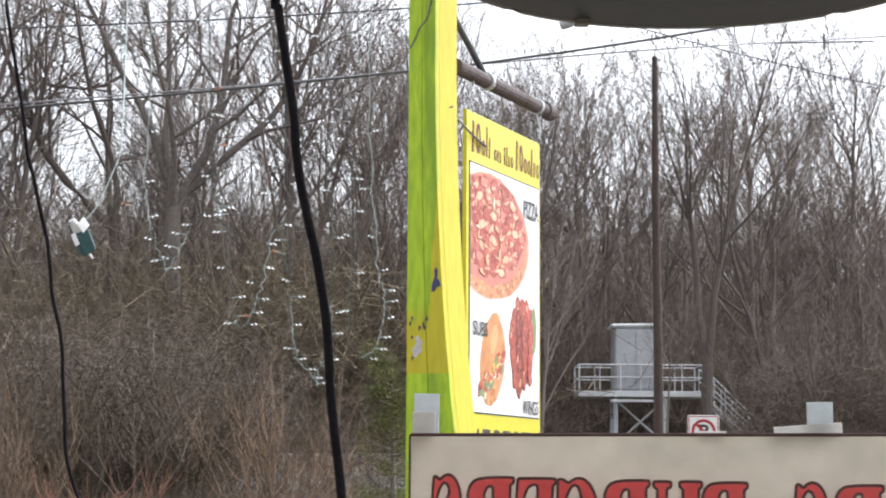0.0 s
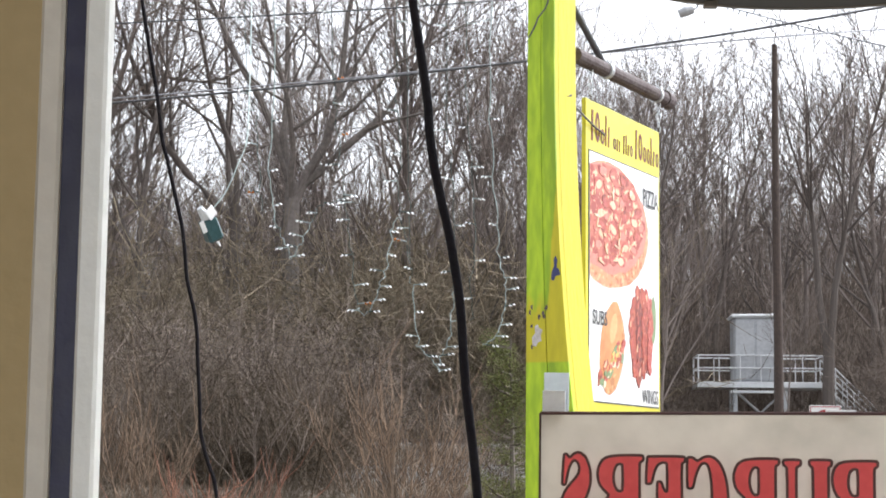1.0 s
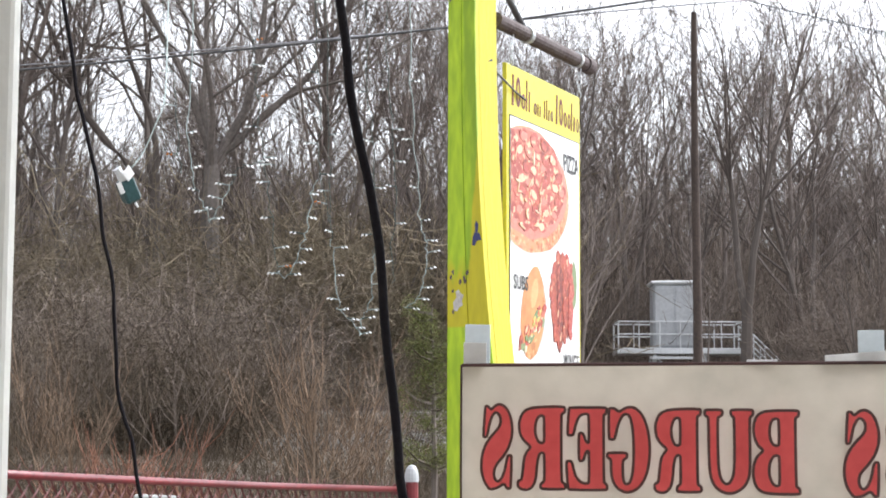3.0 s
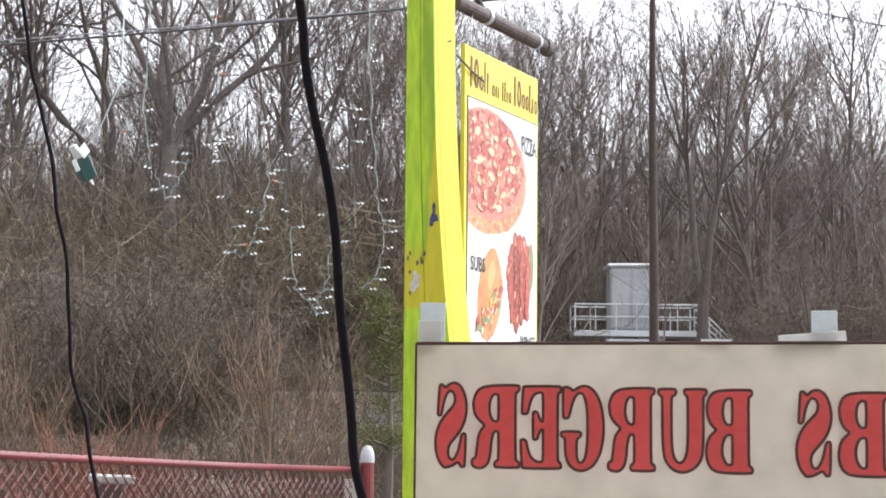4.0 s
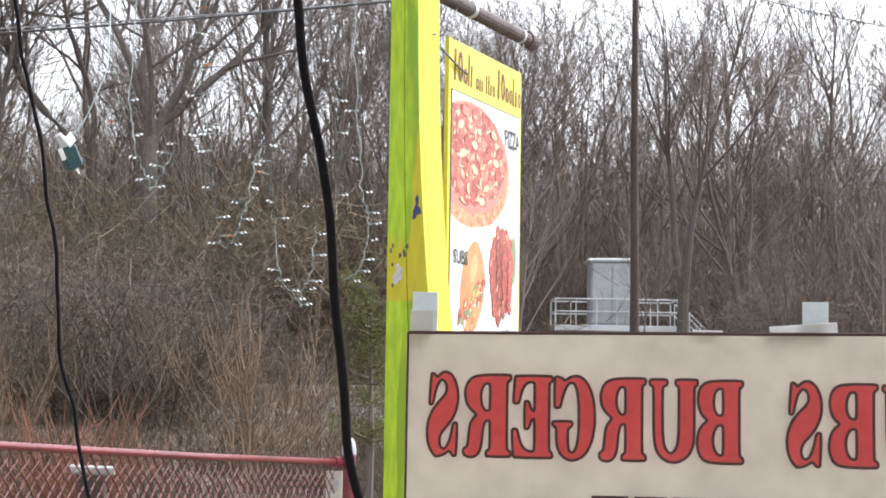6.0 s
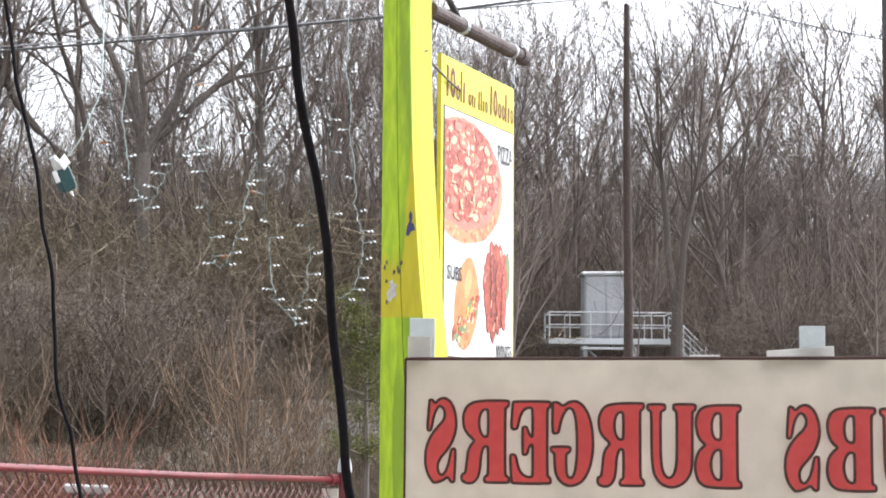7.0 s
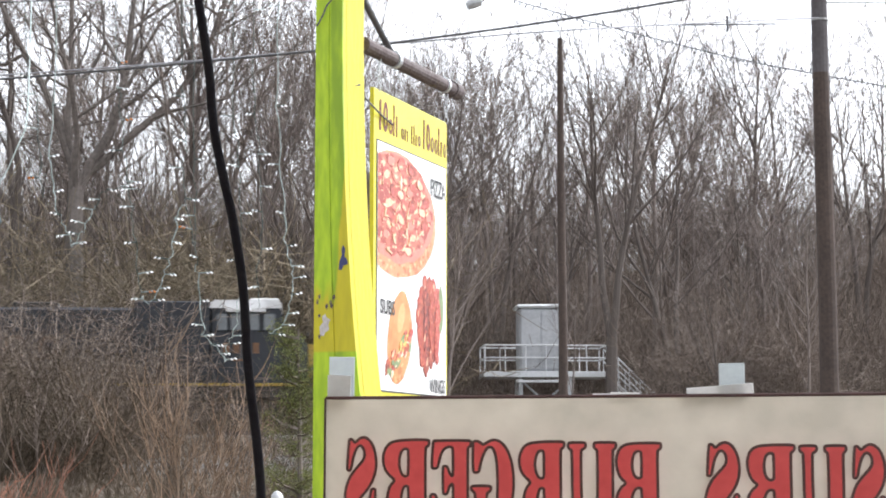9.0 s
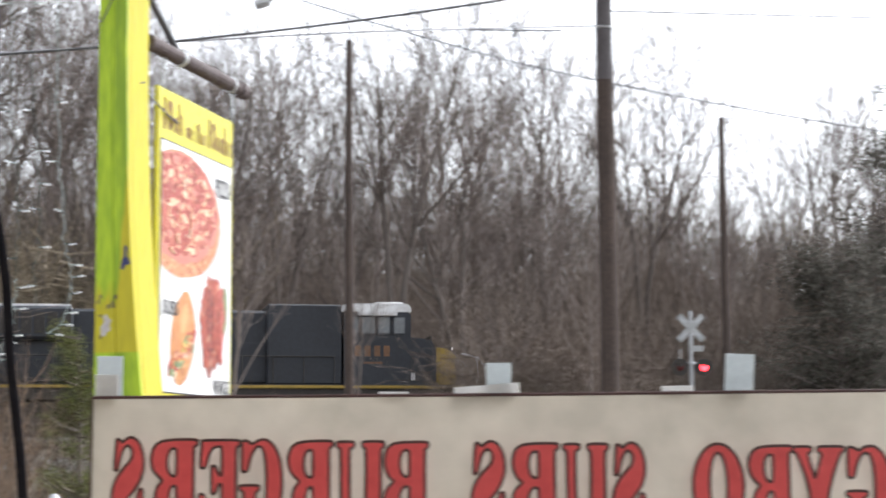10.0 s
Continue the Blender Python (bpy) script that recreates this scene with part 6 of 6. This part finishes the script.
# ---- the train ----
def locomotive():
    """A dark blue freight locomotive, nose to the east. Origin: on the rail under the white placard."""
    t = thing("locomotive", pose(-112.0, 66.0, 2.875), "dark blue diesel freight locomotive with yellow sill stripe", "locomotive")
    Y = 1.52

    def block(name, x0, x1, y0, y1, z0, z1, mat, label="", b=0.04, parent=None):
        return part(name, Geo().box(x0, x1, y0, y1, z0, z1, b=b), mat, parent or t, label)
    block("frame", -19.2, 2.9, -1.45, 1.45, 1.15, 1.58, "loco_dark", b=0.02)
    block("sill", -19.2, 2.3, -Y - 0.03, Y + 0.03, 1.56, 1.66, "loco_yellow", "yellow sill stripe", 0.01)
    block("walkway", -19.2, 2.9, -Y, Y, 1.66, 1.70, "loco_dark", b=0.01)
    cab = part("cab", Geo().plate([(-2.45, 1.70), (0.0, 1.70), (0.0, 4.22), (-0.1, 4.35), (-2.45, 4.35)], -Y + 0.06, Y - 0.06), "loco_blue", t)
    part("cab_roof", Geo().plate([(-2.55, 4.33), (0.02, 4.33), (0.0, 4.50), (-0.12, 4.62), (-2.35, 4.62), (-2.5, 4.52)], -Y, Y), "loco_grey", t, "pale grey cab roof")
    block("air_conditioner", -1.15, -0.1, -0.5, 0.5, 4.62, 4.78, "loco_grey", b=0.04)
    part("sun_visor", Geo().plate([(-1.95, 4.18), (-0.55, 4.18), (-0.55, 4.32), (-1.95, 4.32)], -Y - 0.28, -Y + 0.05), "loco_grey", t, "pale window visor")
    for a, b in ((-2.28, -1.92), (-1.80, -1.32), (-1.20, -0.78), (-0.62, -0.22)):
        w = block("cab_window", a, b, -Y + 0.035, -Y + 0.08, 3.55, 4.14, "cab_glass", b=0.01, parent=cab)
        g = Geo().box(a - 0.05, b + 0.05, -Y + 0.02, -Y + 0.07, 4.13, 4.18).box(a - 0.05, b + 0.05, -Y + 0.02, -Y + 0.07, 3.50, 3.55)
        g.box(a - 0.05, a, -Y + 0.02, -Y + 0.07, 3.5, 4.18).box(b, b + 0.05, -Y + 0.02, -Y + 0.07, 3.5, 4.18)
        part("window_frame", g, "loco_blue", w)
    part("nose", Geo().plate([(0.0, 1.70), (0.95, 1.70), (0.95, 3.0), (0.75, 3.35), (0.0, 3.42)], -Y + 0.12, Y - 0.12), "loco_blue", t)
    part("nose_face", Geo().plate([(0.96, 1.70), (1.7, 1.70), (1.7, 2.75), (1.4, 3.02), (0.96, 3.08)], -1.25, 1.25), "loco_yellow", t, "yellow nose front")
    part("windshield", Geo().box(0.0, 0.06, -1.15, 1.15, 3.6, 4.15), "glass", t)
    block("headlight", 0.9, 1.0, -0.3, 0.3, 3.38, 3.55, "loco_dark", b=0.02)
    block("hood", -15.0, -2.45, -0.98, 0.98, 1.70, 4.38, "loco_blue", b=0.10)
    block("equipment_box", -5.2, -2.5, -Y + 0.10, Y - 0.10, 1.70, 4.58, "loco_blue", b=0.05)
    block("exhaust_silencer", -9.6, -8.0, -0.55, 0.55, 4.38, 4.6, "loco_dark")
    block("radiator", -18.8, -12.0, -Y + 0.02, Y - 0.02, 3.25, 4.42, "loco_blue", "flared dark radiator section", 0.1)
    block("radiator_top", -18.7, -12.1, -Y + 0.2, Y - 0.2, 4.40, 4.50, "loco_grey", "pale radiator grille", 0.02)
    block("rear_hood", -18.9, -15.0, -1.0, 1.0, 1.70, 3.3, "loco_blue", b=0.08)
    for i in range(9):
        x = -14.6 + 1.05 * i
        block("hood_door", x, x + 0.98, -1.0, -0.975, 1.85, 3.2, "loco_blue", b=0.008)
    for i in range(14):
        x = -18.3 + 0.45 * i
        block("grille_slat", x, x + 0.36, -Y + 0.0, -Y + 0.03, 3.45, 4.2, "loco_dark", b=0.005)
    # emblem on the hood and running number, as plain shapes
    for x0, r in ((-10.6, 0.42), (-9.4, 0.42), (-8.2, 0.42)):
        g = Geo()
        out, inn = ellipse(x0, 2.95, r, r, 22), ellipse(x0, 2.95, r * 0.55, r * 0.6, 22)
        g.v = [(a, -1.012, b) for a, b in out] + [(a, -1.012, b) for a, b in inn]
        g.f = [(i, i + 1, 22 + i + 1, 22 + i) for i in range(2, 20)]
        part("emblem_stroke", g, "orange", t)
    for x in (-2.05, -1.70, -1.35, -1.0):
        block("number_bar", x, x + 0.22, -Y + 0.045, -Y + 0.061, 2.72, 3.10, "orange", "faded orange number bar", 0.004)
    block("number_bar", -1.75, -1.05, -Y + 0.045, -Y + 0.061, 2.45, 2.52, "orange", b=0.004)
    block("placard", -0.16, 0.16, -Y + 0.09, -Y + 0.121, 1.85, 2.12, "tape_white", "white placard", 0.004)
    for x, yy, z in ((2.95, -1.05, 1.95), (2.95, 1.05, 1.95), (1.74, -0.2, 3.1), (1.74, 0.2, 3.1)):
        lamp = block("headlamp", x - 0.12, x, yy - 0.11, yy + 0.11, z - 0.11, z + 0.11, "loco_dark", b=0.02)
        part("lens", Geo().lathe([(0.0, 0.05), (0.035, 0.035), (0.05, 0.0)], 12, pose(x, yy, z, 0, 90, 0)), "headlight", lamp, "lit headlight lens")
    # handrails
    for i in range(15):
        x = -18.2 + 1.1 * i
        part("handrail_post", Geo().tube([(x, -Y + 0.02, 1.7), (x, -Y + 0.02, 2.7)], 0.02, 5), "loco_dark", t)
    part("handrail", Geo().tube([(-18.2, -Y + 0.02, 2.7), (-2.8, -Y + 0.02, 2.7)], 0.022, 5), "loco_dark", t)
    for yy in (-1.35, 1.35):
        part("front_handrail", Geo().tube([(1.9, yy, 2.85), (2.5, yy, 2.7), (3.3, yy, 1.7), (3.45, yy, 0.7)], 0.03, 5), "steel", t, "pale sloping handrail")
        part("front_handrail", Geo().tube([(2.45, yy, 2.65), (2.6, yy, 1.2), (2.9, yy, 0.6)], 0.03, 5), "steel", t, "pale handrail post")
        part("step_well", Geo().box(2.35, 3.0, yy - 0.12, yy + 0.12, 0.4, 1.6), "loco_dark", t)
    block("pilot", 2.9, 3.25, -1.4, 1.4, 0.25, 1.4, "loco_dark", b=0.05)
    block("fuel_tank", -11.2, -6.0, -1.42, 1.42, 0.32, 1.15, "loco_dark", b=0.15)
    wheel = Geo().lathe([(0.0, -0.07), (0.50, -0.07), (0.535, -0.05), (0.535, 0.05), (0.57, 0.06), (0.57, 0.08), (0.0, 0.08)], 24).mesh("wheel")
    for x in (-17.2, -15.2, -13.2, -4.6, -2.6, -0.6):
        for yy in (-0.75, 0.75):
            part("wheel", wheel, "loco_dark", t, m=pose(x, yy, 0.535, 90, 0, 0))
    for x0, x1 in ((-18.0, -12.4), (-5.4, 0.2)):
        for yy in (-1.08, 1.08):
            part("truck_frame", Geo().plate([(x0, 0.55), (x0 + 0.4, 0.95), (x1 - 0.4, 0.95), (x1, 0.55), (x1 - 0.3, 0.45), (x0 + 0.3, 0.45)], yy - 0.09, yy + 0.09), "loco_dark", t)
    return t


# ---- build ----
ground()
trackbed()
room()
woods()
leafy("evergreen_sapling", -0.06, 15.0, 2.75, 0.5, 260, 0.013, "evergreen", "small yellow-green evergreen sapling behind the post", 4, 0.5)
leafy("ivy_tree", 30.0, 69.0, 7.6, 4.6, 170, 0.15, "ivy", "dark ivy-covered tree beside the crossing", 9)
leafy("ivy_tree", 34.8, 72.0, 15.4, 4.4, 120, 0.17, "ivy", "dark spreading ivy-covered tree", 12)
sign_post()
hanging_sign()
banner()
cables()
hang_lamp()
icicle_lights()
light_support()
plug_box()
fence()
poles_and_wires()
tank_platform()
crossing_signal()
crossing_road()
parking_sign()
train = locomotive()
undergrowth()


def motions():
    """The locomotive rolls east at an even 12.35 m/s."""
    walk(train, [(t, pose(11.48 - 12.35 * (10 - t), 66.0, 2.875)) for t in (0, 2.5, 5, 7.5, 10)])


motions()
